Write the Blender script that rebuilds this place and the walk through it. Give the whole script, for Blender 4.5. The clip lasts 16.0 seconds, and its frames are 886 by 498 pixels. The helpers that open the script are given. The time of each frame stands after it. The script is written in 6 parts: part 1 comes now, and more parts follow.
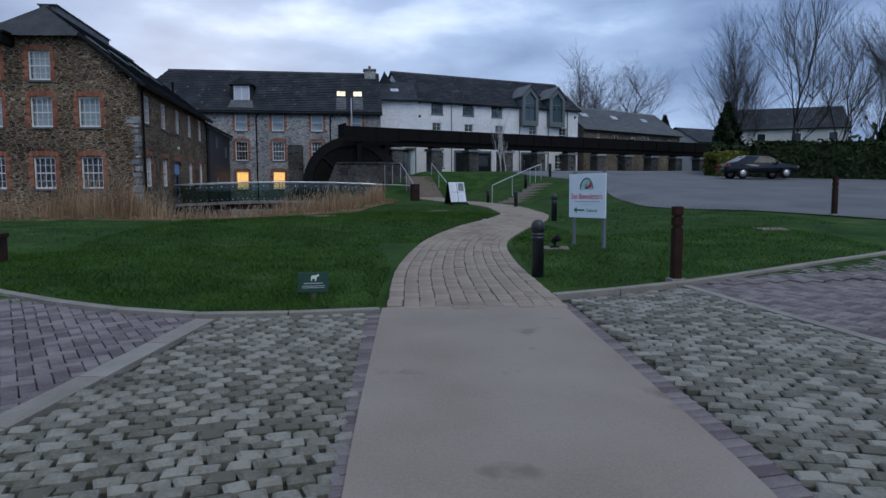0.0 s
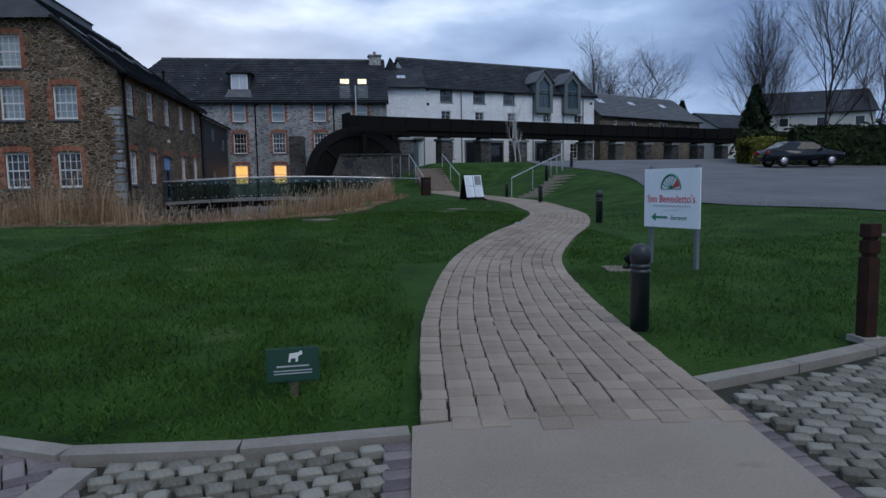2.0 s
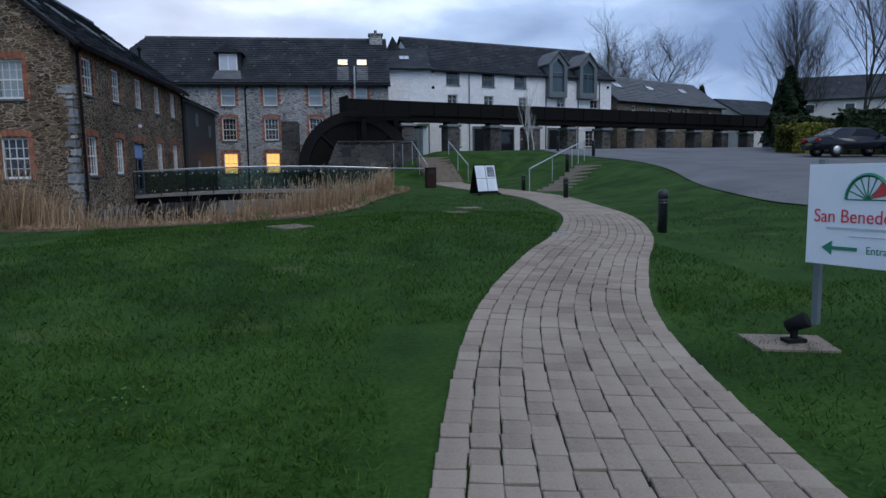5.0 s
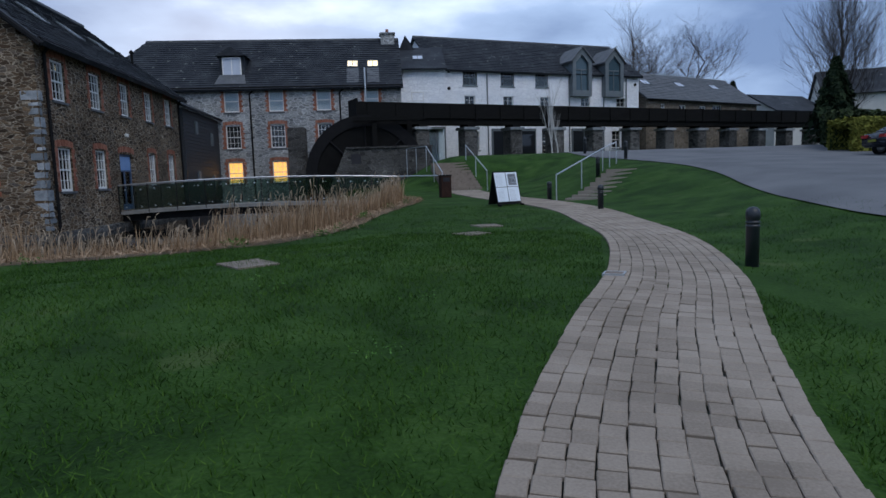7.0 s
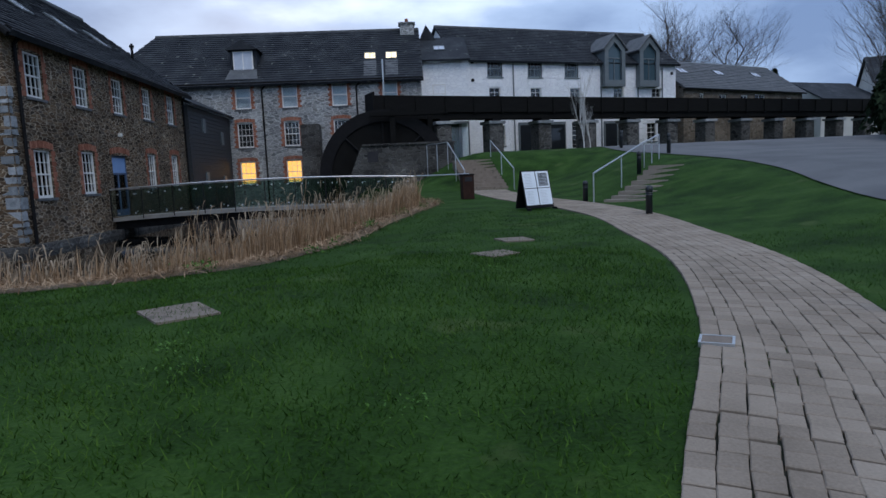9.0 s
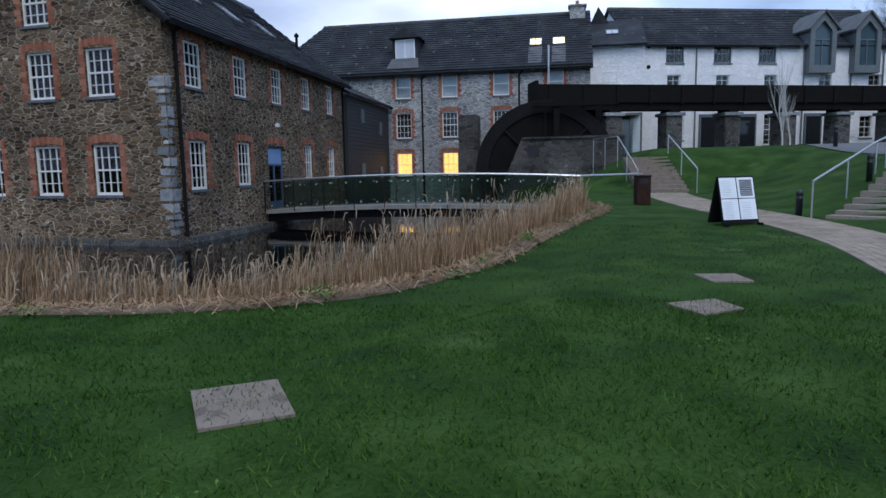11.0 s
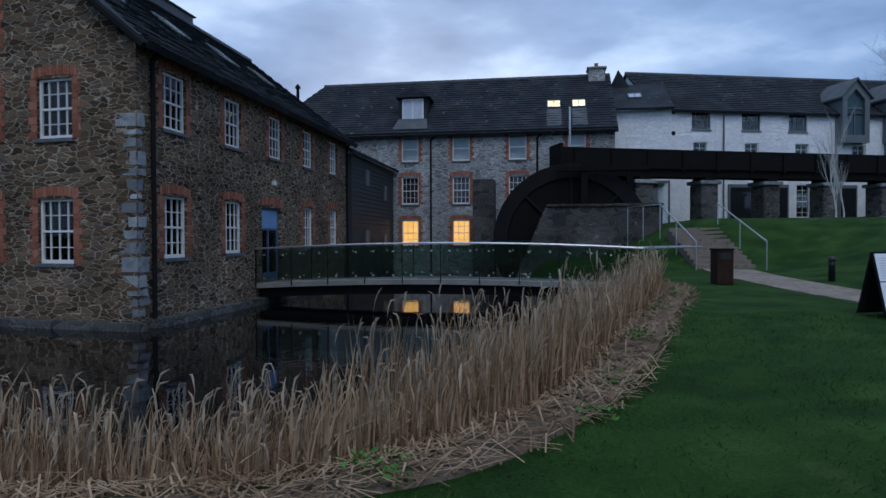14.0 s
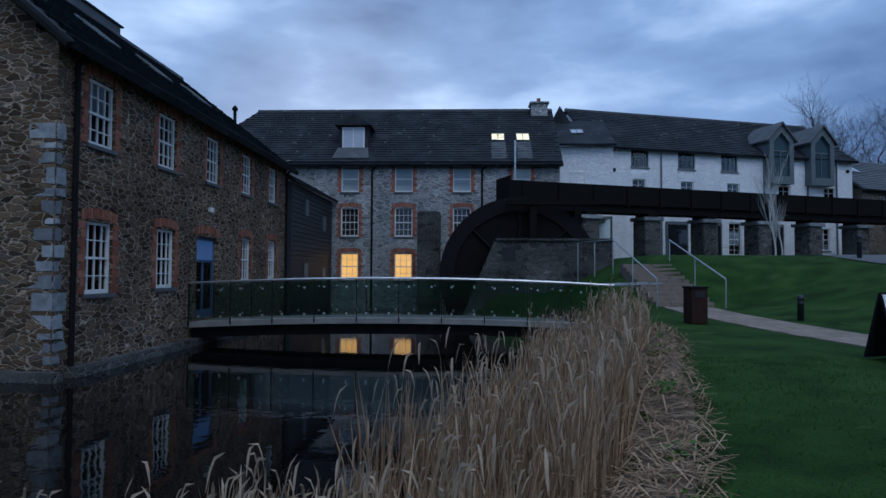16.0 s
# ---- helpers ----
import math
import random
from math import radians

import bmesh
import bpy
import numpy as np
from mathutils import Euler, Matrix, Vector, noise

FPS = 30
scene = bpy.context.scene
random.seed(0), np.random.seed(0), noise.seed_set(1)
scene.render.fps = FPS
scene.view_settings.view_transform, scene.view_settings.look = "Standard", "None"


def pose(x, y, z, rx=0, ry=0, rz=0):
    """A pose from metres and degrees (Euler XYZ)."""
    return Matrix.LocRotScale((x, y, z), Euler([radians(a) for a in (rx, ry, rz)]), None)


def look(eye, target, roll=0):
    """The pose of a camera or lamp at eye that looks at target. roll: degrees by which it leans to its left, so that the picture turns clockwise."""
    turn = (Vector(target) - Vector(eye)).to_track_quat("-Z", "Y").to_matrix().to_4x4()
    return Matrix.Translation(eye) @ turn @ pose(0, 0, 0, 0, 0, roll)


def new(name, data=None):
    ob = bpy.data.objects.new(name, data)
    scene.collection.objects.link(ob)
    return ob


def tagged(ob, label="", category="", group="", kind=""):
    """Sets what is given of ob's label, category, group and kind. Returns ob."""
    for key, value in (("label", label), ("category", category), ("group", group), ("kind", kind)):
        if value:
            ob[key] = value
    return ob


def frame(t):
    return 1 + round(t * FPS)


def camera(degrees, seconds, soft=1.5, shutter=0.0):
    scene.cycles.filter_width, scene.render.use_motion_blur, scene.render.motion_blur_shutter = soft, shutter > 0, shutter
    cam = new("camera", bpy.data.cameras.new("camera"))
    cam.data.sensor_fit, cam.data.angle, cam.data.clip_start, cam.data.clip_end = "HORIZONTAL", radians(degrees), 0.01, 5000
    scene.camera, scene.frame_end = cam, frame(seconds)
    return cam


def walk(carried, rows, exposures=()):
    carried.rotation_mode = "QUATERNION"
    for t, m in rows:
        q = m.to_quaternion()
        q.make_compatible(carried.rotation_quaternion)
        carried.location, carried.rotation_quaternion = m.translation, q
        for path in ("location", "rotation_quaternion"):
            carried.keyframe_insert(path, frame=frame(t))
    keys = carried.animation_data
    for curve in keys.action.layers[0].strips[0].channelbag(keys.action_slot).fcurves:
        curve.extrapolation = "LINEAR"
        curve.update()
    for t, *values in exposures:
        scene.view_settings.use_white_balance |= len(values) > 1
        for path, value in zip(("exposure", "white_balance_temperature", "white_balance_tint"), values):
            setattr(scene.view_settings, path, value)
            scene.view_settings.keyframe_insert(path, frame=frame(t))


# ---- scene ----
cam = camera(68.5, 16.0)
PATH = [
    (0, (0.22, -0.791, 1.322), (0.519, 1.179, 1.156), -0.3),
    (0.5, (0.259, 0.064, 1.373), (0.552, 2.035, 1.197), -0.6),
    (1, (0.298, 0.826, 1.431), (0.586, 2.797, 1.249), -0.7),
    (1.5, (0.306, 1.631, 1.497), (0.586, 3.603, 1.309), -0.8),
    (2, (0.279, 2.377, 1.534), (0.558, 4.348, 1.338), -1.0),
    (2.5, (0.312, 3.147, 1.551), (0.582, 5.117, 1.343), -0.9),
    (3, (0.332, 3.808, 1.575), (0.606, 5.777, 1.357), -0.8),
    (3.5, (0.394, 4.445, 1.617), (0.672, 6.412, 1.389), -0.8),
    (4, (0.49, 5.063, 1.631), (0.774, 7.029, 1.399), -0.8),
    (6.5, (1.219, 8.746, 1.82), (1.427, 10.722, 1.592), -1.5),
    (7, (1.387, 9.573, 1.856), (1.586, 11.551, 1.637), -1.9),
    (7.5, (1.667, 10.447, 1.862), (1.87, 12.425, 1.644), -2.2),
    (8, (1.857, 11.23, 1.87), (2.062, 13.208, 1.653), -2.4),
    (10.5, (1.872, 14.198, 2.253), (1.655, 16.17, 2.002), -1.7),
    (11, (1.691, 15.059, 2.291), (1.338, 17.013, 2.047), -1.1),
    (11.5, (1.611, 15.782, 2.319), (1.141, 17.714, 2.106), -0.6),
    (12, (1.332, 16.428, 2.332), (0.81, 18.349, 2.147), -0.4),
    (12.5, (0.876, 17.193, 2.236), (0.361, 19.12, 2.092), -1.0),
    (13, (0.452, 17.822, 2.223), (-0.016, 19.763, 2.113), -1.0),
    (13.5, (0.083, 18.371, 2.228), (-0.324, 20.327, 2.152), -0.7),
    (14, (-0.353, 18.994, 2.235), (-0.664, 20.969, 2.205), -0.2),
    (14.5, (-0.701, 19.476, 2.267), (-0.964, 21.459, 2.263), -0.2),
    (15, (-1.067, 19.897, 2.3), (-1.236, 21.89, 2.334), -0.2),
    (15.5, (-1.315, 20.15, 2.301), (-1.449, 22.145, 2.348), -0.0),
    (16, (-1.551, 20.358, 2.279), (-1.629, 22.355, 2.352), 0.3),
]
walk(cam, [(t, look(eye, target, roll)) for t, eye, target, roll in PATH], exposures=[(0, 0.42, 6500, 10), (2, 0.38, 6500, 10), (4, 0.60, 6500, 10), (8, 0.50, 6450, 10), (10.5, 0.75, 6450, 10), (12, 1.1, 6500, 10), (13, 0.70, 6400, 10), (14, 0.16, 5950, 8), (15, 0.03, 5650, 7), (16, -0.02, 5500, 7)])

# ---- light ----
world = bpy.data.worlds.new("dusk_sky")
scene.world = world
world.use_nodes = True
wn, wl = world.node_tree.nodes, world.node_tree.links
bg = wn["Background"]
sky = wn.new("ShaderNodeTexSky")
sky.sky_type, sky.sun_disc = "NISHITA", False
sky.sun_elevation, sky.sun_rotation = radians(14), radians(-12)
tc = wn.new("ShaderNodeTexCoord")
mp = wn.new("ShaderNodeMapping")
mp.inputs["Scale"].default_value = (1.0, 1.0, 2.6)
nz = wn.new("ShaderNodeTexNoise")
nz.inputs["Scale"].default_value, nz.inputs["Detail"].default_value, nz.inputs["Roughness"].default_value = 2.6, 7, 0.5
rp = wn.new("ShaderNodeValToRGB")
rp.color_ramp.elements[0].position, rp.color_ramp.elements[0].color = 0.36, (0.15, 0.235, 0.43, 1)
rp.color_ramp.elements[1].position, rp.color_ramp.elements[1].color = 0.70, (0.80, 0.94, 1.17, 1)
e = rp.color_ramp.elements.new(0.53)
e.color = (0.32, 0.45, 0.70, 1)
hs = wn.new("ShaderNodeMixRGB")
hs.blend_type, hs.inputs[0].default_value = "MIX", 0.95
sc = wn.new("ShaderNodeMixRGB")
sc.blend_type, sc.inputs[0].default_value, sc.inputs[2].default_value = "MULTIPLY", 1.0, (0.12, 0.12, 0.12, 1)
wl.new(tc.outputs["Generated"], mp.inputs["Vector"])
wl.new(mp.outputs["Vector"], nz.inputs["Vector"])
wl.new(nz.outputs["Fac"], rp.inputs["Fac"])
wl.new(sky.outputs["Color"], sc.inputs[1])
wl.new(sc.outputs["Color"], hs.inputs[1])
wl.new(rp.outputs["Color"], hs.inputs[2])
wl.new(hs.outputs["Color"], bg.inputs["Color"])
bg.inputs["Strength"].default_value = 0.9
sun = new("sun", bpy.data.lights.new("sun", "SUN"))
sun.data.energy, sun.data.angle, sun.data.color = 0.75, radians(35), (1.0, 0.95, 0.9)
sun.matrix_world = look((0, 0, 30), (-8, 22, 0))

# ---- materials ----
def mat(name, cols, scale=4.0, rough=0.85, bump=0.3, fine=60.0, metal=0.0, stretch=(1, 1, 1), spots=None, rand=0.0, dist=0.02):
    """Two scales of noise between the colours cols, bump, and optional pale spots."""
    m = bpy.data.materials.new(name)
    m.use_nodes = True
    n, l = m.node_tree.nodes, m.node_tree.links
    b = n["Principled BSDF"]
    b.inputs["Roughness"].default_value, b.inputs["Metallic"].default_value = rough, metal
    if rough > 0.65:
        b.inputs["Specular IOR Level"].default_value = 0.12
    co = n.new("ShaderNodeTexCoord"); ma = n.new("ShaderNodeMapping")
    ma.inputs["Scale"].default_value = stretch
    l.new(co.outputs["Object"], ma.inputs["Vector"])
    a = n.new("ShaderNodeTexNoise"); a.inputs["Scale"].default_value = scale; a.inputs["Detail"].default_value = 5
    f = n.new("ShaderNodeTexNoise"); f.inputs["Scale"].default_value = fine; f.inputs["Detail"].default_value = 3
    l.new(ma.outputs[0], a.inputs["Vector"]); l.new(ma.outputs[0], f.inputs["Vector"])
    mx = n.new("ShaderNodeMath"); mx.operation = "MULTIPLY_ADD"; mx.inputs[1].default_value = 0.45
    l.new(f.outputs["Fac"], mx.inputs[0])
    h = n.new("ShaderNodeMath"); h.operation = "MULTIPLY_ADD"; h.inputs[1].default_value = 0.75; h.inputs[2].default_value = -0.1
    l.new(a.outputs["Fac"], h.inputs[0]); l.new(h.outputs[0], mx.inputs[2])
    fac = mx.outputs[0]
    if rand:
        oi = n.new("ShaderNodeObjectInfo"); ge = n.new("ShaderNodeNewGeometry")
        ad = n.new("ShaderNodeMath"); ad.operation = "ADD"
        l.new(oi.outputs["Random"], ad.inputs[0]); l.new(ge.outputs["Random Per Island"], ad.inputs[1])
        fr = n.new("ShaderNodeMath"); fr.operation = "FRACT"; l.new(ad.outputs[0], fr.inputs[0])
        r2 = n.new("ShaderNodeMath"); r2.operation = "MULTIPLY_ADD"; r2.inputs[1].default_value = rand
        l.new(fr.outputs[0], r2.inputs[0]); 
        sb = n.new("ShaderNodeMath"); sb.operation = "SUBTRACT"; sb.inputs[1].default_value = rand / 2
        l.new(fac, sb.inputs[0]); l.new(sb.outputs[0], r2.inputs[2]); fac = r2.outputs[0]
    r = n.new("ShaderNodeValToRGB")
    els = r.color_ramp.elements
    els[0].position, els[0].color = 0.28, (*cols[0], 1)
    els[1].position, els[1].color = 0.75, (*cols[-1], 1)
    for i, c in enumerate(cols[1:-1]):
        els.new(0.28 + 0.47 * (i + 1) / (len(cols) - 1)).color = (*c, 1)
    l.new(fac, r.inputs["Fac"])
    out = r.outputs["Color"]
    if spots:
        s = n.new("ShaderNodeTexNoise"); s.inputs["Scale"].default_value = spots[1]; s.inputs["Detail"].default_value = 4
        l.new(ma.outputs[0], s.inputs["Vector"])
        sr = n.new("ShaderNodeValToRGB"); sr.color_ramp.elements[0].position, sr.color_ramp.elements[1].position = spots[2], spots[2] + 0.06
        l.new(s.outputs["Fac"], sr.inputs["Fac"])
        sm = n.new("ShaderNodeMixRGB"); sm.inputs[2].default_value = (*spots[0], 1)
        l.new(sr.outputs["Color"], sm.inputs[0]); l.new(out, sm.inputs[1]); out = sm.outputs[0]
    l.new(out, b.inputs["Base Color"])
    if bump:
        bu = n.new("ShaderNodeBump"); bu.inputs["Strength"].default_value = bump; bu.inputs["Distance"].default_value = dist
        l.new(mx.outputs[0], bu.inputs["Height"]); l.new(bu.outputs["Normal"], b.inputs["Normal"])
    return m


def rubble(name, stones, mortar, size=2.6, flat=2.6, joint=0.055, bump=1.0, mix=1.0):
    """Coursed rubble: stretched cells with recessed joints, each stone its own tone, weathered patches."""
    m = bpy.data.materials.new(name)
    m.use_nodes = True
    n, l = m.node_tree.nodes, m.node_tree.links
    b = n["Principled BSDF"]; b.inputs["Roughness"].default_value = 0.92; b.inputs["Specular IOR Level"].default_value = 0.12
    co = n.new("ShaderNodeTexCoord"); ma = n.new("ShaderNodeMapping"); ma.inputs["Scale"].default_value = (1, 1, flat)
    wob = n.new("ShaderNodeTexNoise"); wob.inputs["Scale"].default_value = 2.2; wob.inputs["Detail"].default_value = 4
    l.new(co.outputs["Object"], wob.inputs["Vector"])
    wm = n.new("ShaderNodeMixRGB"); wm.blend_type = "ADD"; wm.inputs[0].default_value = 0.28
    l.new(co.outputs["Object"], wm.inputs[1]); l.new(wob.outputs["Color"], wm.inputs[2]); l.new(wm.outputs[0], ma.inputs["Vector"])
    v1 = n.new("ShaderNodeTexVoronoi"); v1.inputs["Scale"].default_value = size
    v2 = n.new("ShaderNodeTexVoronoi"); v2.feature = "DISTANCE_TO_EDGE"; v2.inputs["Scale"].default_value = size
    l.new(ma.outputs[0], v1.inputs["Vector"]); l.new(ma.outputs[0], v2.inputs["Vector"])
    sep = n.new("ShaderNodeSeparateColor"); l.new(v1.outputs["Color"], sep.inputs[0])
    r = n.new("ShaderNodeValToRGB"); els = r.color_ramp.elements
    els[0].position, els[0].color = 0.0, (*stones[0], 1); els[1].position, els[1].color = 1.0, (*stones[-1], 1)
    for i, c in enumerate(stones[1:-1]):
        els.new((i + 1) / (len(stones) - 1)).color = (*c, 1)
    l.new(sep.outputs[0], r.inputs["Fac"])
    g = n.new("ShaderNodeTexNoise"); g.inputs["Scale"].default_value = 22; g.inputs["Detail"].default_value = 4; l.new(co.outputs["Object"], g.inputs["Vector"])
    big = n.new("ShaderNodeTexNoise"); big.inputs["Scale"].default_value = 0.45; big.inputs["Detail"].default_value = 3; l.new(co.outputs["Object"], big.inputs["Vector"])
    br = n.new("ShaderNodeMapRange"); br.inputs[1].default_value, br.inputs[2].default_value, br.inputs[3].default_value, br.inputs[4].default_value = 0.3, 0.7, 1 - 0.4 * mix, 1 + 0.35 * mix
    l.new(big.outputs["Fac"], br.inputs[0])
    gr = n.new("ShaderNodeMapRange"); gr.inputs[1].default_value, gr.inputs[2].default_value, gr.inputs[3].default_value, gr.inputs[4].default_value = 0.3, 0.7, 1 - 0.35 * mix, 1 + 0.35 * mix
    l.new(g.outputs["Fac"], gr.inputs[0])
    mu = n.new("ShaderNodeMath"); mu.operation = "MULTIPLY"; l.new(br.outputs[0], mu.inputs[0]); l.new(gr.outputs[0], mu.inputs[1])
    jt = n.new("ShaderNodeValToRGB"); jt.color_ramp.elements[0].position, jt.color_ramp.elements[1].position = joint * 0.3, joint
    l.new(v2.outputs["Distance"], jt.inputs["Fac"])
    mj = n.new("ShaderNodeMixRGB"); mj.inputs[1].default_value = (*mortar, 1)
    l.new(jt.outputs[0], mj.inputs[0]); l.new(r.outputs[0], mj.inputs[2])
    fm = n.new("ShaderNodeVectorMath"); fm.operation = "SCALE"; l.new(mj.outputs[0], fm.inputs[0]); l.new(mu.outputs[0], fm.inputs["Scale"])
    l.new(fm.outputs[0], b.inputs["Base Color"])
    hh = n.new("ShaderNodeMath"); hh.operation = "MULTIPLY_ADD"; hh.inputs[1].default_value = 0.5; l.new(g.outputs["Fac"], hh.inputs[0]); l.new(jt.outputs[0], hh.inputs[2])
    bu = n.new("ShaderNodeBump"); bu.inputs["Strength"].default_value = bump; bu.inputs["Distance"].default_value = 0.04
    l.new(hh.outputs[0], bu.inputs["Height"]); l.new(bu.outputs[0], b.inputs["Normal"])
    return m


def glass(name, tint=(0.9, 0.95, 0.95)):
    m = bpy.data.materials.new(name); m.use_nodes = True
    n, l = m.node_tree.nodes, m.node_tree.links
    t = n.new("ShaderNodeBsdfTransparent"); t.inputs[0].default_value = (*tint, 1)
    g = n.new("ShaderNodeBsdfGlossy"); g.inputs["Roughness"].default_value = 0.03
    f = n.new("ShaderNodeFresnel"); f.inputs[0].default_value = 1.5
    x = n.new("ShaderNodeMixShader"); l.new(f.outputs[0], x.inputs[0]); l.new(t.outputs[0], x.inputs[1]); l.new(g.outputs[0], x.inputs[2])
    l.new(x.outputs[0], n["Material Output"].inputs[0])
    return m


def glow(name, col, power):
    m = mat(name, (tuple(c * 0.75 for c in col), col), 3.0, 0.8, 0.0)
    b = m.node_tree.nodes["Principled BSDF"]
    ramp = b.inputs["Base Color"].links[0].from_socket
    m.node_tree.links.new(ramp, b.inputs["Emission Color"])
    b.inputs["Emission Strength"].default_value = power
    return m


M_BROWN = rubble("brown_rubble", ((0.030, 0.022, 0.016), (0.115, 0.074, 0.044), (0.055, 0.042, 0.031), (0.175, 0.120, 0.074), (0.10, 0.085, 0.072)), (0.36, 0.30, 0.225), 3.3, 2.9, 0.09, 1.0)
M_GREY = rubble("grey_rubble", ((0.14, 0.15, 0.155), (0.25, 0.26, 0.265), (0.34, 0.35, 0.35), (0.20, 0.205, 0.20)), (0.46, 0.47, 0.47), 2.6, 2.6, 0.10, 0.9, 0.8)
M_DARKSTONE = rubble("dark_rubble", ((0.04, 0.04, 0.04), (0.10, 0.098, 0.094), (0.07, 0.068, 0.064)), (0.16, 0.16, 0.15), 2.6, 1.8)
M_TAN = rubble("tan_rubble", ((0.10, 0.085, 0.065), (0.19, 0.16, 0.125), (0.14, 0.12, 0.10)), (0.26, 0.235, 0.20), 2.6, 2.2)
M_WHITE = rubble("whitewashed_rubble", ((0.78, 0.80, 0.83), (0.84, 0.86, 0.88), (0.75, 0.77, 0.80)), (0.70, 0.72, 0.76), 2.6, 2.0, 0.07, 0.8, 0.15)
M_SLATE = mat("slate_roof", ((0.016, 0.019, 0.024), (0.031, 0.035, 0.041), (0.062, 0.068, 0.074)), 0.9, 0.7, 0.5, 9.0, stretch=(1, 1, 1), spots=((0.16, 0.165, 0.15), 2.6, 0.66))
M_SLATE2 = mat("weathered_slate", ((0.05, 0.055, 0.06), (0.085, 0.09, 0.095), (0.13, 0.135, 0.14)), 1.4, 0.6, 0.5, 11.0, spots=((0.2, 0.2, 0.18), 3.0, 0.68))
M_BRICK = mat("red_brick", ((0.19, 0.072, 0.045), (0.29, 0.118, 0.075), (0.36, 0.17, 0.115)), 9.0, 0.9, 0.5, 50.0, rand=0.4)
M_QUOIN = mat("quoin_stone", ((0.15, 0.165, 0.175), (0.25, 0.27, 0.285), (0.36, 0.375, 0.385)), 5.0, 0.9, 0.8, 40.0, rand=0.5)
M_PAINT = mat("white_paint", ((0.66, 0.66, 0.64), (0.78, 0.78, 0.76)), 6.0, 0.5, 0.1)
# pale blue-grey for blinds, and for sky reflection painted behind some panes
M_BLINDSKY = mat("pale_blind_sky", ((0.42, 0.46, 0.54), (0.55, 0.6, 0.68)), 2.0, 0.7, 0.0)
# near-black colour standing in for the shade inside rooms and hollows
M_HOLLOWSHADE = mat("hollow_shade", ((0.02, 0.02, 0.024), (0.05, 0.05, 0.055)), 1.0, 0.9, 0.0)
M_LIT = glow("lit_curtain", (1.0, 0.50, 0.13), 1.15)
M_LITW = glow("lit_skylight", (1.0, 0.82, 0.5), 1.1)
M_GLASS = glass("window_glass")
M_TINT = glass("balustrade_glass", (0.72, 0.80, 0.78))
M_BLACK = mat("black_iron", ((0.006, 0.006, 0.007), (0.014, 0.014, 0.015)), 4.0, 0.75, 0.2)
M_TIMBER = mat("tarred_timber", ((0.004, 0.004, 0.004), (0.009, 0.009, 0.0085)), 2.0, 0.8, 0.5, 30.0, stretch=(1, 1, 6))
M_LEAD = mat("grey_cladding", ((0.09, 0.11, 0.12), (0.14, 0.165, 0.175)), 2.0, 0.5, 0.1, 30.0)
M_BOARD = mat("dark_boarding", ((0.016, 0.02, 0.026), (0.035, 0.042, 0.05)), 3.0, 0.6, 0.5, 20.0, stretch=(1, 1, 4))
M_STEEL = mat("brushed_steel", ((0.45, 0.46, 0.47), (0.6, 0.61, 0.62)), 6.0, 0.35, 0.05, metal=0.9)
M_DECK = mat("bridge_deck", ((0.16, 0.16, 0.155), (0.26, 0.26, 0.25)), 4.0, 0.8, 0.3)
M_RUST = mat("rusted_steel", ((0.02, 0.011, 0.009), (0.045, 0.022, 0.016)), 5.0, 0.85, 0.3)
M_BOLL = mat("black_bollard_paint", ((0.008, 0.011, 0.014), (0.02, 0.025, 0.03)), 5.0, 0.45, 0.1)
M_GRASS = mat("lawn", ((0.007, 0.022, 0.003), (0.022, 0.056, 0.008), (0.048, 0.096, 0.020)), 1.1, 0.95, 0.9, 30.0, spots=((0.05, 0.08, 0.022), 0.8, 0.63), dist=0.05)
M_BLADE = mat("grass_blades", ((0.013, 0.040, 0.003), (0.026, 0.072, 0.006), (0.056, 0.112, 0.016)), 0.6, 0.8, 0.0, 20.0, rand=0.5)
M_CONC = mat("buff_concrete", ((0.19, 0.16, 0.13), (0.245, 0.21, 0.175), (0.28, 0.245, 0.205)), 0.9, 0.9, 0.25, 70.0, spots=((0.17, 0.145, 0.12), 1.5, 0.63), dist=0.006)
M_PAVER = mat("buff_paver", ((0.185, 0.152, 0.12), (0.26, 0.216, 0.172), (0.32, 0.272, 0.222)), 1.2, 0.9, 0.4, 60.0, rand=0.2, dist=0.008)
M_SETT = mat("granite_sett", ((0.105, 0.102, 0.082), (0.175, 0.17, 0.142), (0.25, 0.243, 0.205)), 5.0, 0.85, 0.6, 50.0, rand=0.55, dist=0.012)
M_BED = mat("dark_joint_bed", ((0.022, 0.024, 0.018), (0.042, 0.042, 0.034), (0.036, 0.05, 0.022)), 2.0, 0.95, 0.4, 50.0)
M_BLUEBRICK = mat("purple_brick_paver", ((0.10, 0.085, 0.088), (0.155, 0.135, 0.135), (0.21, 0.185, 0.18)), 4.0, 0.9, 0.4, 60.0, rand=0.45, dist=0.008)
M_KERB = mat("kerb_stone", ((0.19, 0.175, 0.15), (0.28, 0.262, 0.23)), 3.0, 0.9, 0.4, 40.0, rand=0.3)
M_ROAD = mat("asphalt", ((0.085, 0.087, 0.092), (0.125, 0.128, 0.132), (0.16, 0.162, 0.165)), 0.5, 0.8, 0.3, 90.0, dist=0.008)
M_REED = mat("dry_reed", ((0.17, 0.105, 0.058), (0.29, 0.19, 0.112), (0.42, 0.30, 0.19)), 0.9, 0.85, 0.0, 12.0, rand=0.6)
M_PLUME = mat("reed_plume", ((0.24, 0.185, 0.13), (0.40, 0.32, 0.23)), 3.0, 0.9, 0.0, 30.0, rand=0.4)
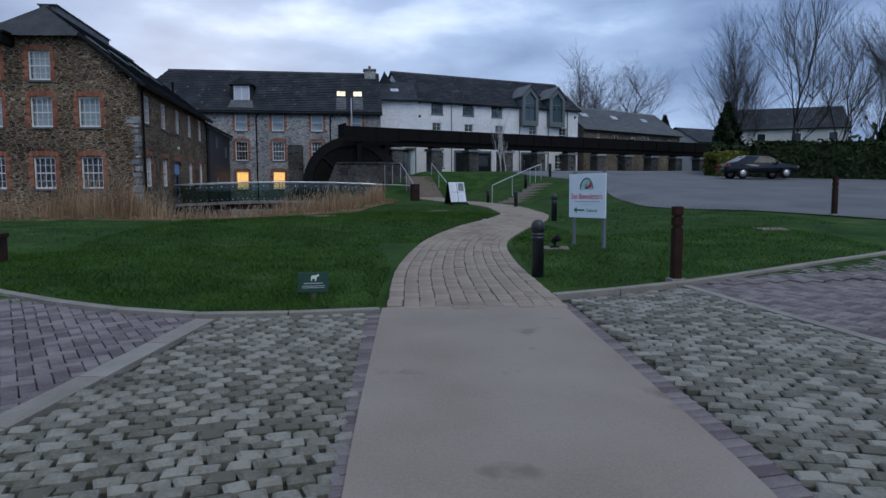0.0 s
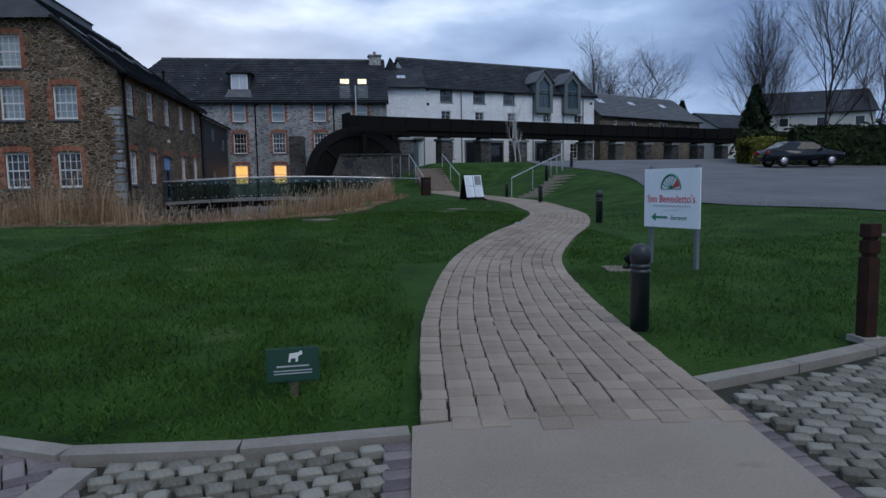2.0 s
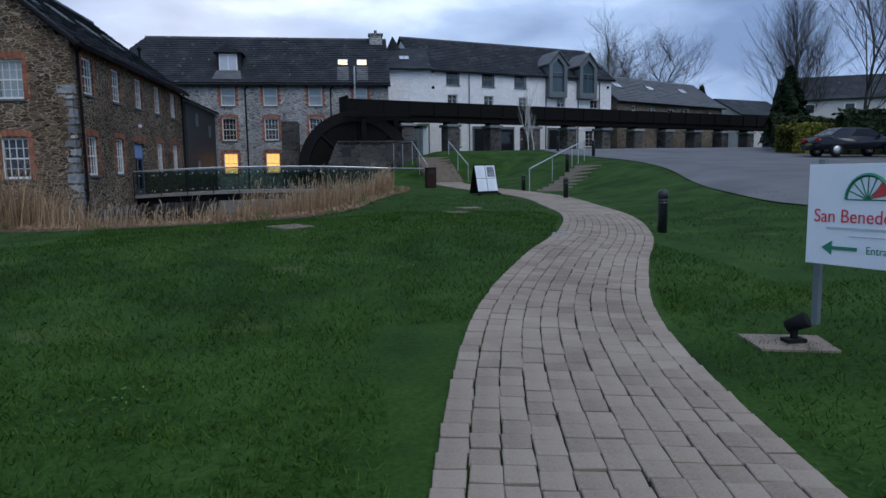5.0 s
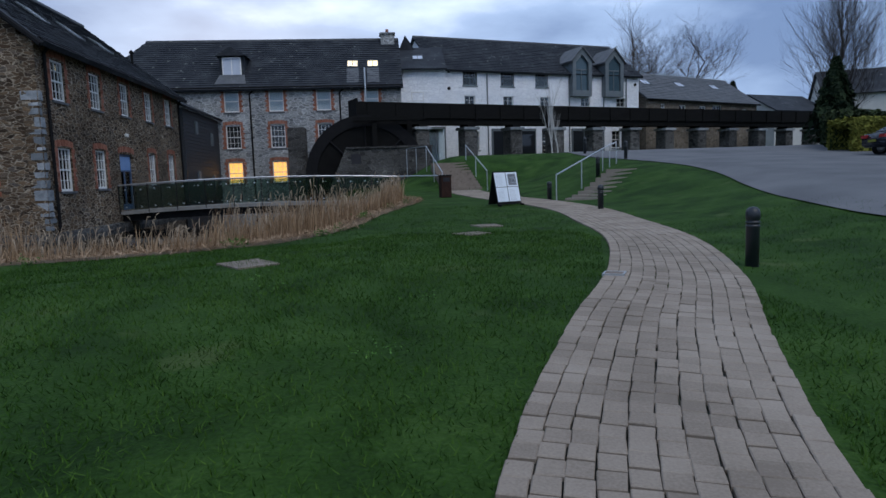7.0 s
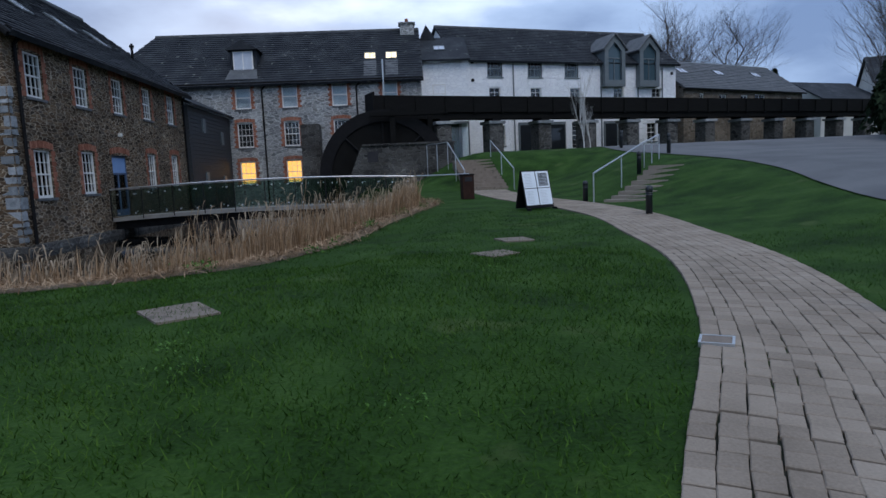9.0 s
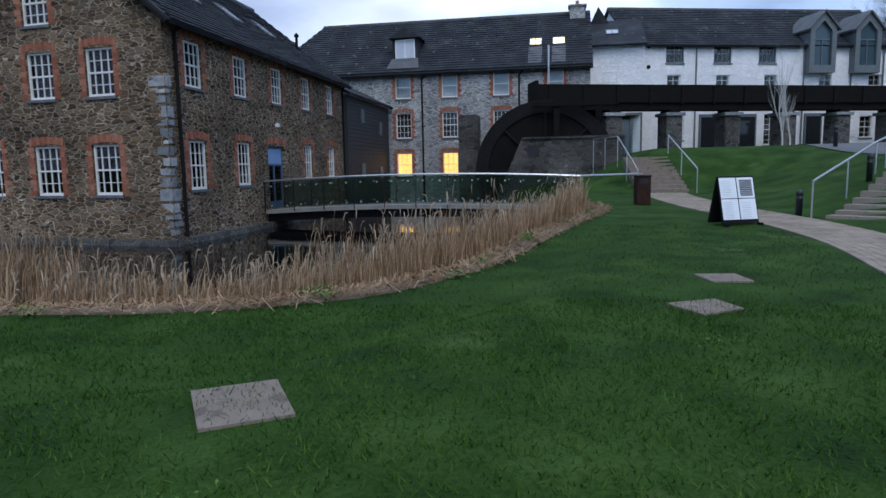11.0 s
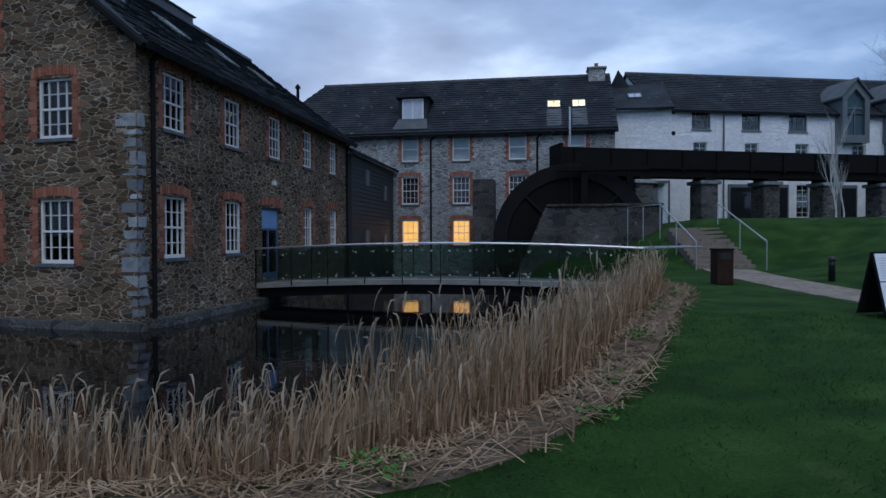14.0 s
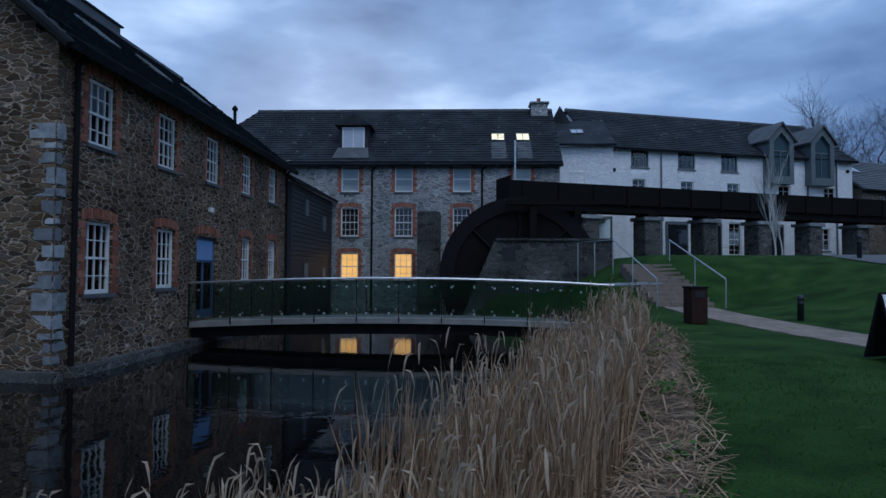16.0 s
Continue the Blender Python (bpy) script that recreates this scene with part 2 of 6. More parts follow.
M_LITTER = mat("reed_litter", ((0.10, 0.075, 0.05), (0.2, 0.155, 0.11)), 3.0, 0.95, 0.8, 40.0)
M_WEED = mat("bright_weed", ((0.05, 0.12, 0.025), (0.11, 0.22, 0.05)), 4.0, 0.7, 0.0, rand=0.4)
M_BARK = mat("bare_bark", ((0.035, 0.03, 0.028), (0.085, 0.075, 0.07)), 2.0, 0.9, 0.4)
M_BIRCH = mat("birch_bark", ((0.35, 0.34, 0.32), (0.62, 0.61, 0.58)), 3.0, 0.8, 0.3, stretch=(1, 1, 5))
M_HEDGE = mat("hedge_leaf", ((0.010, 0.016, 0.007), (0.022, 0.035, 0.013), (0.035, 0.05, 0.02)), 0.8, 0.8, 0.0, 15.0, rand=0.6)
M_GOLD = mat("golden_shrub_leaf", ((0.09, 0.10, 0.02), (0.20, 0.20, 0.04)), 1.5, 0.8, 0.0, 15.0, rand=0.5)
M_FIR = mat("conifer_leaf", ((0.008, 0.016, 0.008), (0.02, 0.034, 0.015)), 1.0, 0.8, 0.0, 15.0, rand=0.5)
M_CAR = mat("dark_car_paint", ((0.008, 0.010, 0.016), (0.012, 0.015, 0.022)), 2.0, 0.18, 0.0, metal=0.3)
M_CAR2 = mat("silver_car_paint", ((0.28, 0.32, 0.38), (0.34, 0.38, 0.44)), 2.0, 0.25, 0.0, metal=0.5)
M_CARGLASS = mat("car_glass", ((0.015, 0.018, 0.022), (0.02, 0.024, 0.028)), 2.0, 0.05, 0.0)
M_TYRE = mat("tyre_rubber", ((0.012, 0.012, 0.012), (0.02, 0.02, 0.02)), 5.0, 0.9, 0.1)
M_LAMPRED = mat("red_lamp_glass", ((0.3, 0.02, 0.02), (0.4, 0.03, 0.03)), 5.0, 0.2, 0.0)
M_SIGN = mat("white_sign_board", ((0.66, 0.71, 0.76), (0.72, 0.77, 0.82)), 2.0, 0.4, 0.0)
M_SIGNGREEN = mat("dark_green_sign", ((0.012, 0.05, 0.035), (0.02, 0.07, 0.048)), 3.0, 0.4, 0.0)
M_RED = mat("red_lettering", ((0.55, 0.03, 0.04), (0.6, 0.04, 0.05)), 3.0, 0.5, 0.0)
M_GREEN = mat("green_lettering", ((0.01, 0.16, 0.09), (0.015, 0.19, 0.11)), 3.0, 0.5, 0.0)
M_INK = mat("dark_print", ((0.05, 0.055, 0.065), (0.12, 0.13, 0.15)), 8.0, 0.6, 0.0)
M_GREYINK = mat("grey_print", ((0.35, 0.37, 0.4), (0.5, 0.52, 0.55)), 30.0, 0.6, 0.0)
M_BLUEDOOR = mat("blue_painted_door", ((0.05, 0.09, 0.17), (0.075, 0.125, 0.22)), 3.0, 0.5, 0.1)
M_WOOD = mat("grey_timber", ((0.09, 0.075, 0.06), (0.16, 0.135, 0.11)), 3.0, 0.85, 0.4, stretch=(1, 1, 5))
M_RENDER = mat("cream_render", ((0.42, 0.42, 0.41), (0.52, 0.52, 0.5)), 1.0, 0.9, 0.1)
M_SLAB = mat("concrete_slab", ((0.16, 0.132, 0.108), (0.245, 0.205, 0.17)), 4.0, 0.9, 0.5, 60.0, spots=((0.13, 0.11, 0.09), 5.0, 0.62))
M_WATER = bpy.data.materials.new("pond_water"); M_WATER.use_nodes = True
_n, _l = M_WATER.node_tree.nodes, M_WATER.node_tree.links
_b = _n["Principled BSDF"]
_b.inputs["Base Color"].default_value, _b.inputs["Roughness"].default_value, _b.inputs["IOR"].default_value = (0.003, 0.0035, 0.0035, 1), 0.03, 1.33
_w = _n.new("ShaderNodeTexNoise"); _w.inputs["Scale"].default_value = 3.5; _w.inputs["Detail"].default_value = 2
_c = _n.new("ShaderNodeTexCoord"); _l.new(_c.outputs["Object"], _w.inputs["Vector"])
_u = _n.new("ShaderNodeBump"); _u.inputs["Strength"].default_value = 0.05; _u.inputs["Distance"].default_value = 0.05
_l.new(_w.outputs["Fac"], _u.inputs["Height"]); _l.new(_u.outputs[0], _b.inputs["Normal"])

# ---- mesh helpers ----
def part(name, bm, material, parent=None, label="", m=None):
    me = bpy.data.meshes.new(name)
    bm.to_mesh(me); bm.free()
    me.materials.append(material)
    ob = new(name, me)
    if parent:
        ob.parent = parent
    if m:
        ob.matrix_basis = m
    if label:
        tagged(ob, label)
    return ob


def share(name, me, parent=None, m=None):
    ob = new(name, me)
    if parent:
        ob.parent = parent
    if m:
        ob.matrix_basis = m
    return ob


def raw(name, verts, faces, material, parent=None):
    me = bpy.data.meshes.new(name)
    me.from_pydata(verts, [], faces)
    me.materials.append(material); me.update()
    ob = new(name, me)
    if parent:
        ob.parent = parent
    return ob


def empty(name, m, label, category, group="", kind=""):
    ob = new(name); ob.matrix_basis = m
    return tagged(ob, label, category, group, kind)


def box(bm, x0, y0, z0, x1, y1, z1, bevel=0.0):
    g = bmesh.ops.create_cube(bm, size=1)["verts"]
    bmesh.ops.transform(bm, matrix=Matrix.Translation(((x0 + x1) / 2, (y0 + y1) / 2, (z0 + z1) / 2)) @ Matrix.Diagonal((x1 - x0, y1 - y0, z1 - z0, 1)), verts=g)
    if bevel:
        es = list({e for v in g for e in v.link_edges})
        bmesh.ops.bevel(bm, geom=es, offset=bevel, segments=2, affect="EDGES")
    return bm


def boxes(*bs, bevel=0.0):
    bm = bmesh.new()
    for b in bs:
        box(bm, *b, bevel=bevel)
    return bm


def tube(bm, p, q, r0, r1=None, n=8):
    p, q = Vector(p), Vector(q); r1 = r0 if r1 is None else r1
    d = q - p
    m = Matrix.Translation((p + q) / 2) @ d.to_track_quat("Z", "Y").to_matrix().to_4x4()
    bmesh.ops.create_cone(bm, cap_ends=True, segments=n, radius1=r0, radius2=r1, depth=d.length, matrix=m)
    return bm


def tubes(pts, r, n=8):
    bm = bmesh.new()
    for a, b in zip(pts, pts[1:]):
        tube(bm, a, b, r, r, n)
    for a in pts[1:-1]:
        bmesh.ops.create_icosphere(bm, subdivisions=1, radius=r, matrix=Matrix.Translation(a))
    return bm


def prism(profile, y0, y1, axis="y"):
    """A prism from a profile of (x, z), from y0 to y1."""
    bm = bmesh.new()
    a = [bm.verts.new((x, y0, z)) for x, z in profile]
    b = [bm.verts.new((x, y1, z)) for x, z in profile]
    bm.faces.new(a); bm.faces.new(b[::-1])
    k = len(a)
    for i in range(k):
        bm.faces.new((a[(i + 1) % k], a[i], b[i], b[(i + 1) % k]))
    bmesh.ops.recalc_face_normals(bm, faces=bm.faces)
    return bm


def lathe(profile, n=20):
    bm = bmesh.new()
    rings = [[bm.verts.new((r * math.cos(a), r * math.sin(a), z)) for a in (2 * math.pi * i / n for i in range(n))] for r, z in profile]
    for u, v in zip(rings, rings[1:]):
        for i in range(n):
            bm.faces.new((u[i], u[(i + 1) % n], v[(i + 1) % n], v[i]))
    bm.faces.new(rings[-1]); bm.faces.new(rings[0][::-1])
    for f in bm.faces:
        f.smooth = len(f.verts) == 4
    return bm


def wall_mesh(length, height, thick, holes):
    """A wall along +x with its face at y = 0 as one closed mesh, holes (x0, z0, x1, z1) cut through it."""
    bm = bmesh.new()
    xs = sorted({0, length, *(h[0] for h in holes), *(h[2] for h in holes)})
    zs = sorted({0, height, *(h[1] for h in holes), *(h[3] for h in holes)})
    def solid(i, j):
        if not (0 <= i < len(xs) - 1 and 0 <= j < len(zs) - 1): return False
        mx, mz = (xs[i] + xs[i + 1]) / 2, (zs[j] + zs[j + 1]) / 2
        return not any(h[0] < mx < h[2] and h[1] < mz < h[3] for h in holes)
    corner = {}
    def v(i, j, back):
        if (i, j, back) not in corner:
            corner[i, j, back] = bm.verts.new((xs[i], thick if back else 0, zs[j]))
        return corner[i, j, back]
    for i in range(len(xs) - 1):
        for j in range(len(zs) - 1):
            if not solid(i, j): continue
            for back in (0, 1):
                bm.faces.new([v(i, j, back), v(i + 1, j, back), v(i + 1, j + 1, back), v(i, j + 1, back)])
            for di, dj, a, b in ((-1, 0, (0, 0), (0, 1)), (1, 0, (1, 0), (1, 1)), (0, -1, (0, 0), (1, 0)), (0, 1, (0, 1), (1, 1))):
                if not solid(i + di, j + dj):
                    bm.faces.new([v(i + a[0], j + a[1], 0), v(i + b[0], j + b[1], 0), v(i + b[0], j + b[1], 1), v(i + a[0], j + a[1], 1)])
    bmesh.ops.recalc_face_normals(bm, faces=bm.faces)
    return bm


# ---- the lie of the land ----
POND = [(-60, 17), (-22, 19.5), (-11, 21.4), (-5.6, 22.0), (-3.4, 22.2), (-1.9, 22.6), (-0.55, 23.8), (0.62, 26.0), (2.0, 30.8), (3.3, 36.3), (1.6, 41), (0.6, 49), (0.6, 90)]
CENTRE = [(1.62, 4.0), (1.62, 6.2), (1.96, 9.0), (2.62, 12), (3.72, 14.6), (5.15, 17.5), (6.45, 21.3), (7.1, 25.2), (7.5, 28.8), (7.2, 32.5), (6.4, 36), (5.9, 40), (5.9, 43)]


BANK = [(-12, 14.5), (-6, 17.2), (-2.5, 18.7), (-0.8, 19.4), (-0.38, 20.0), (0.41, 21.0), (1.17, 22.3), (2.14, 25.2), (2.6, 29), (2.9, 34)]


def beyond(line, x, y):
    """How far a place lies to the left of a line; negative to its right."""
    best, sign = 1e9, -1
    for (ax, ay), (bx, by) in zip(line, line[1:]):
        dx, dy = bx - ax, by - ay
        k = min(1, max(0, ((x - ax) * dx + (y - ay) * dy) / (dx * dx + dy * dy)))
        d = math.hypot(x - ax - k * dx, y - ay - k * dy)
        if d < best - 1e-9:
            best, sign = d, (1 if dx * (y - ay) - dy * (x - ax) > 0 else -1)
    return best * sign


def pond_depth(x, y):
    """How far a place lies inside the pond's bank; negative on the lawn."""
    return beyond(POND, x, y)


def smooth(a, b, v):
    k = min(1, max(0, (v - a) / (b - a)))
    return k * k * (3 - 2 * k)


def centre_x(y):
    if y <= CENTRE[0][1]: return CENTRE[0][0]
    for (ax, ay), (bx, by) in zip(CENTRE, CENTRE[1:]):
        if y <= by: return ax + (bx - ax) * (y - ay) / (by - ay)
    return CENTRE[-1][0]


def height(x, y):
    if y < 6:
        z = 0.1 + 0.025 * (max(y, -20) - 6)
    else:
        z = 0.1 + 0.028 * (min(y, 60) - 6)
    z += 0.25 * math.exp(-((x - 0.5) ** 2 + (y - 18) ** 2) / 40)
    right = 0.30 + 0.068 * max(0, min(y, 52) - 9) if y > 7 else z
    if y > 5:
        z += (max(right, z) - z) * smooth(1.0, 7.5, x - centre_x(y)) * smooth(5, 11, y)
    z += (3.1 - z) * smooth(42.5, 49, y) * smooth(1.5, 6.5, x)
    if x < 4:
        z -= 1.35 * smooth(0.5, 2.6, pond_depth(x, y)) if x > -60 and y > 15 else 0
    if -9 < x < 4 and 15 < y < 31:
        z -= 0.13 * smooth(0.0, 0.5, beyond(BANK, x, y)) * smooth(-9, -5, x) * (1 - smooth(26, 30, y))
    far = math.hypot(x, y - 30)
    return z + 5 * smooth(70, 260, far)


def smooth_line(pts, n):
    """n + 1 places at even steps along a Catmull-Rom line through pts."""
    P = [Vector(p) for p in pts]
    P = [2 * P[0] - P[1], *P, 2 * P[-1] - P[-2]]
    dense = []
    for i in range(1, len(P) - 2):
        for k in range(24):
            t = k / 24
            a, b, c, d = P[i - 1:i + 3]
            dense.append(0.5 * ((2 * b) + (c - a) * t + (2 * a - 5 * b + 4 * c - d) * t * t + (3 * b - a - 3 * c + d) * t ** 3))
    dense.append(P[-2])
    acc = [0]
    for a, b in zip(dense, dense[1:]):
        acc.append(acc[-1] + (b - a).length)
    out, j = [], 0
    for i in range(n + 1):
        s = acc[-1] * i / n
        while j < len(acc) - 2 and acc[j + 1] < s: j += 1
        out.append(dense[j].lerp(dense[j + 1], (s - acc[j]) / max(1e-9, acc[j + 1] - acc[j])))
    return out


def ribbon(name, left, right, n, k, dz, material, label, category, kind="structure", straight=False):
    L, R = (smooth_line(left, n), smooth_line(right, n))
    vs = []
    for a, b in zip(L, R):
        for j in range(k + 1):
            p = a.lerp(b, j / k)
            vs.append((p.x, p.y, height(p.x, p.y) + dz))
    fs = [(i * (k + 1) + j, i * (k + 1) + j + 1, (i + 1) * (k + 1) + j + 1, (i + 1) * (k + 1) + j) for i in range(n) for j in range(k)]
    ob = raw(name, vs, fs, material)
    me = ob.data
    bm = bmesh.new(); bm.from_mesh(me); bmesh.ops.recalc_face_normals(bm, faces=bm.faces)
    if sum(f.normal.z for f in bm.faces) < 0: bmesh.ops.reverse_faces(bm, faces=bm.faces)
    bm.to_mesh(me); bm.free()
    return tagged(ob, label, category, "", kind)


def half_width(y):
    return 0.97 - 0.15 * smooth(7, 13, y)


def sides(centre):
    L, R = [], []
    for i, p in enumerate(centre):
        d = (centre[min(i + 1, len(centre) - 1)] - centre[max(i - 1, 0)]).normalized()
        nrm = Vector((-d.y, d.x))
        L.append(p + nrm * half_width(p.y)); R.append(p - nrm * half_width(p.y))
    return L, R


ax = [-1500, -700, -300, -150, -90] + [-60 + 0.5 * i for i in range(241)] + [70, 90, 150, 300, 700, 1500]
ay = [-1500, -700, -300, -120, -50, -25] + [-14 + 0.5 * i for i in range(209)] + [100, 130, 180, 300, 700, 1500]
gv = []
for y in ay:
    for x in ax:
        paved = -0.07 if (y < 7.5 and -12 < x < 16) else 0.0
        gv.append((x, y, height(x, y) + paved + (0.014 * noise.noise((x * 0.5, y * 0.5, 0)) if y > 8 else 0)))
w = len(ax)
gf = [(j * w + i, j * w + i + 1, (j + 1) * w + i + 1, (j + 1) * w + i) for j in range(len(ay) - 1) for i in range(w - 1)]
ground = tagged(raw("ground", gv, gf, M_GRASS), "green mown lawn rolling up towards the old mill", "lawn", "", "structure")
for f in ground.data.polygons: f.use_smooth = True
water = tagged(raw("water", [(-45, 18, 0.22), (3.2, 18, 0.22), (3.2, 56.6, 0.22), (-45, 56.6, 0.22)], [(0, 1, 2, 3)], M_WATER), "still dark millpond water reflecting the buildings", "pond", "", "structure")

KL = [(-14, 17), (-8, 11.2), (-3.92, 7.74), (-2.35, 6.54), (-1.08, 5.98), (0.58, 5.98)]
KR = [(2.64, 6.5), (4.5, 7.05), (6.8, 7.96), (9.2, 8.95), (13, 10.6), (18, 13)]
ribbon("pavement", [(-14, -9), (-9, -9), (0, -9), (2.6, -9), (9, -9), (18, -9)], [(-14, 16.9), (-6, 9.4), (-1.08, 5.95), (2.64, 6.45), (9.2, 8.9), (18, 12.9)], 64, 30, -0.035, M_BED, "paved forecourt bedding between setts and bricks", "pavement")
ribbon("concrete_path", [(0.1, -9), (0.12, 0), (0.2, 2.1), (0.6, 6.06)], [(2.05, -9), (1.92, 0), (2.13, 2.2), (2.6, 6.3)], 40, 6, 0.022, M_CONC, "smooth buff concrete walkway across the forecourt", "walkway")
ribbon("road", [(16, 8), (13.6, 14), (10.8, 18.5), (11.6, 25), (13.5, 32.5), (13.4, 40), (12.6, 46), (13.5, 53)], [(48, 4), (44, 14), (40, 20), (36, 27), (36, 36), (38, 44), (40, 52), (42, 66)], 50, 20, 0.03, M_ROAD, "grey tarmac car park sloping up beside the lawn", "car park")

# ---- windows ----
def bars_bm(w, h, cols, rows, y=0.09):
    bm = bmesh.new()
    for i in range(1, cols):
        x = w * i / cols
        box(bm, x - 0.010, y, 0.05, x + 0.010, y + 0.03, h - 0.05)
    for j in range(1, rows):
        z = h * j / rows
        box(bm, 0.05, y + 0.002, z - 0.010, w - 0.05, y + 0.028, z + 0.010)
    return bm


def window(parent, x, z, w, h, cols=4, rows=4, back=None, surround=True, frame_mat=None, sill_mat=None, y=0.0, label="white painted sash window"):
    """A sash window in a hole whose lower corner is (x, z) on the wall's face y."""
    fm = frame_mat or M_PAINT
    t = 0.055
    fr = part("window", boxes((0, 0.07, 0, t, 0.16, h), (w - t, 0.07, 0, w, 0.16, h), (t, 0.07, h - t, w - t, 0.16, h), (t, 0.07, 0, w - t, 0.16, t + 0.03), (t, 0.08, h / 2 - 0.025, w - t, 0.15, h / 2 + 0.025)), fm, parent, label, pose(x, y, z))
    if cols > 1 or rows > 2:
        part("glazing_bar", bars_bm(w, h, cols, rows), fm, fr)
    pane = part("pane", boxes((t, 0.118, t, w - t, 0.124, h - t)), M_GLASS, fr)
    pane.visible_shadow = False
    # flat panel close behind the pane; a dark one paints the room's shade
    part("backing_panel", boxes((-0.02, 0.34, -0.02, w + 0.02, 0.37, h + 0.02)), back or M_HOLLOWSHADE, fr, "panel behind the glass coloured as blind, room shade or reflected sky")
    part("sill", boxes((-0.06, -0.06, -0.09, w + 0.06, 0.14, 0.0), bevel=0.01), sill_mat or fm, fr)
    if surround:
        s = part("brick_surround", bmesh.new(), M_BRICK, fr, "red brick window surround")
        bm = bmesh.new()
        n = int(h / 0.16)
        for i in range(n):
            wd = 0.17 if i % 2 else 0.25
            z0 = i * h / n
            box(bm, -wd, -0.012, z0 + 0.006, -0.004, 0.1, z0 + h / n - 0.006)
            box(bm, w + 0.004, -0.012, z0 + 0.006, w + wd, 0.1, z0 + h / n - 0.006)
        k = int(w / 0.1) + 3
        for i in range(k):
            u = (i + 0.5) / k
            xc = -0.16 + (w + 0.32) * u
            rise = 0.07 * (1 - (2 * u - 1) ** 2)
            box(bm, xc - 0.045, -0.014, h + 0.005 + rise, xc + 0.045, 0.1, h + 0.225 + rise)
        bm.to_mesh(s.data); bm.free()
    return fr


def skylight(parent, m, w, h, back=None):
    fr = part("skylight", boxes((-w / 2, -0.0, 0, w / 2, 0.06, 0.05), (-w / 2, h - 0.05, 0, w / 2, h, 0.06), (-w / 2, 0.05, 0, -w / 2 + 0.05, h - 0.05, 0.06), (w / 2 - 0.05, 0.05, 0, w / 2, h - 0.05, 0.06), (-0.02, 0.05, 0, 0.02, h - 0.05, 0.05)), M_LEAD, parent, "roof window let into the slates", m)
    part("pane", boxes((-w / 2 + 0.05, 0.05, 0.015, w / 2 - 0.05, h - 0.05, 0.03)), back or M_BLINDSKY, fr)
    return fr


def slab_between(a, b, c, d, t=0.14):
    """A roof slope as a thick sheet on four corners."""
    bm = bmesh.new()
    p = [Vector(v) for v in (a, b, c, d)]
    n = (p[1] - p[0]).cross(p[3] - p[0]).normalized()
    if n.z < 0: n = -n
    lo = [bm.verts.new(v) for v in p]; hi = [bm.verts.new(v + n * t) for v in p]
    bm.faces.new(hi); bm.faces.new(lo[::-1])
    for i in range(4):
        bm.faces.new((lo[i], lo[(i + 1) % 4], hi[(i + 1) % 4], hi[i]))
    bmesh.ops.recalc_face_normals(bm, faces=bm.faces)
    return bm


def courses(parent, a, b, c, d, n, material, name="slating"):
    """Lapped slate courses on the slope a (eave start), b (eave end), c (ridge end), d (ridge start)."""
    a, b, c, d = (Vector(v) for v in (a, b, c, d))
    up = (b - a).cross(d - a).normalized()
    if up.z < 0: up = -up
    vs, fs = [], []
    rnd = random.Random(n)
    for i in range(n):
        l0, r0 = a.lerp(d, i / n), b.lerp(c, i / n)
        l1, r1 = a.lerp(d, (i + 1.15) / n), b.lerp(c, (i + 1.15) / n)
        length = (r0 - l0).length
        k = max(1, int(length / 0.42))
        for j in range(k):
            u0, u1 = (j + 0.5 * (i % 2)) / (k + 0.5), (j + 0.97 + 0.5 * (i % 2)) / (k + 0.5)
            h0, h1 = 0.175 + rnd.uniform(0, 0.02), 0.145
            o = len(vs)
            vs += [l0.lerp(r0, u0) + up * h0, l0.lerp(r0, u1) + up * h0, l1.lerp(r1, u1) + up * h1, l1.lerp(r1, u0) + up * h1, l0.lerp(r0, u0) + up * 0.13, l0.lerp(r0, u1) + up * 0.13]
            fs += [(o, o + 1, o + 2, o + 3), (o + 4, o + 5, o + 1, o)]
    ob = raw(name, vs, fs, material, parent)
    return tagged(ob, "lapped grey slates with lichen", kind="stuff")


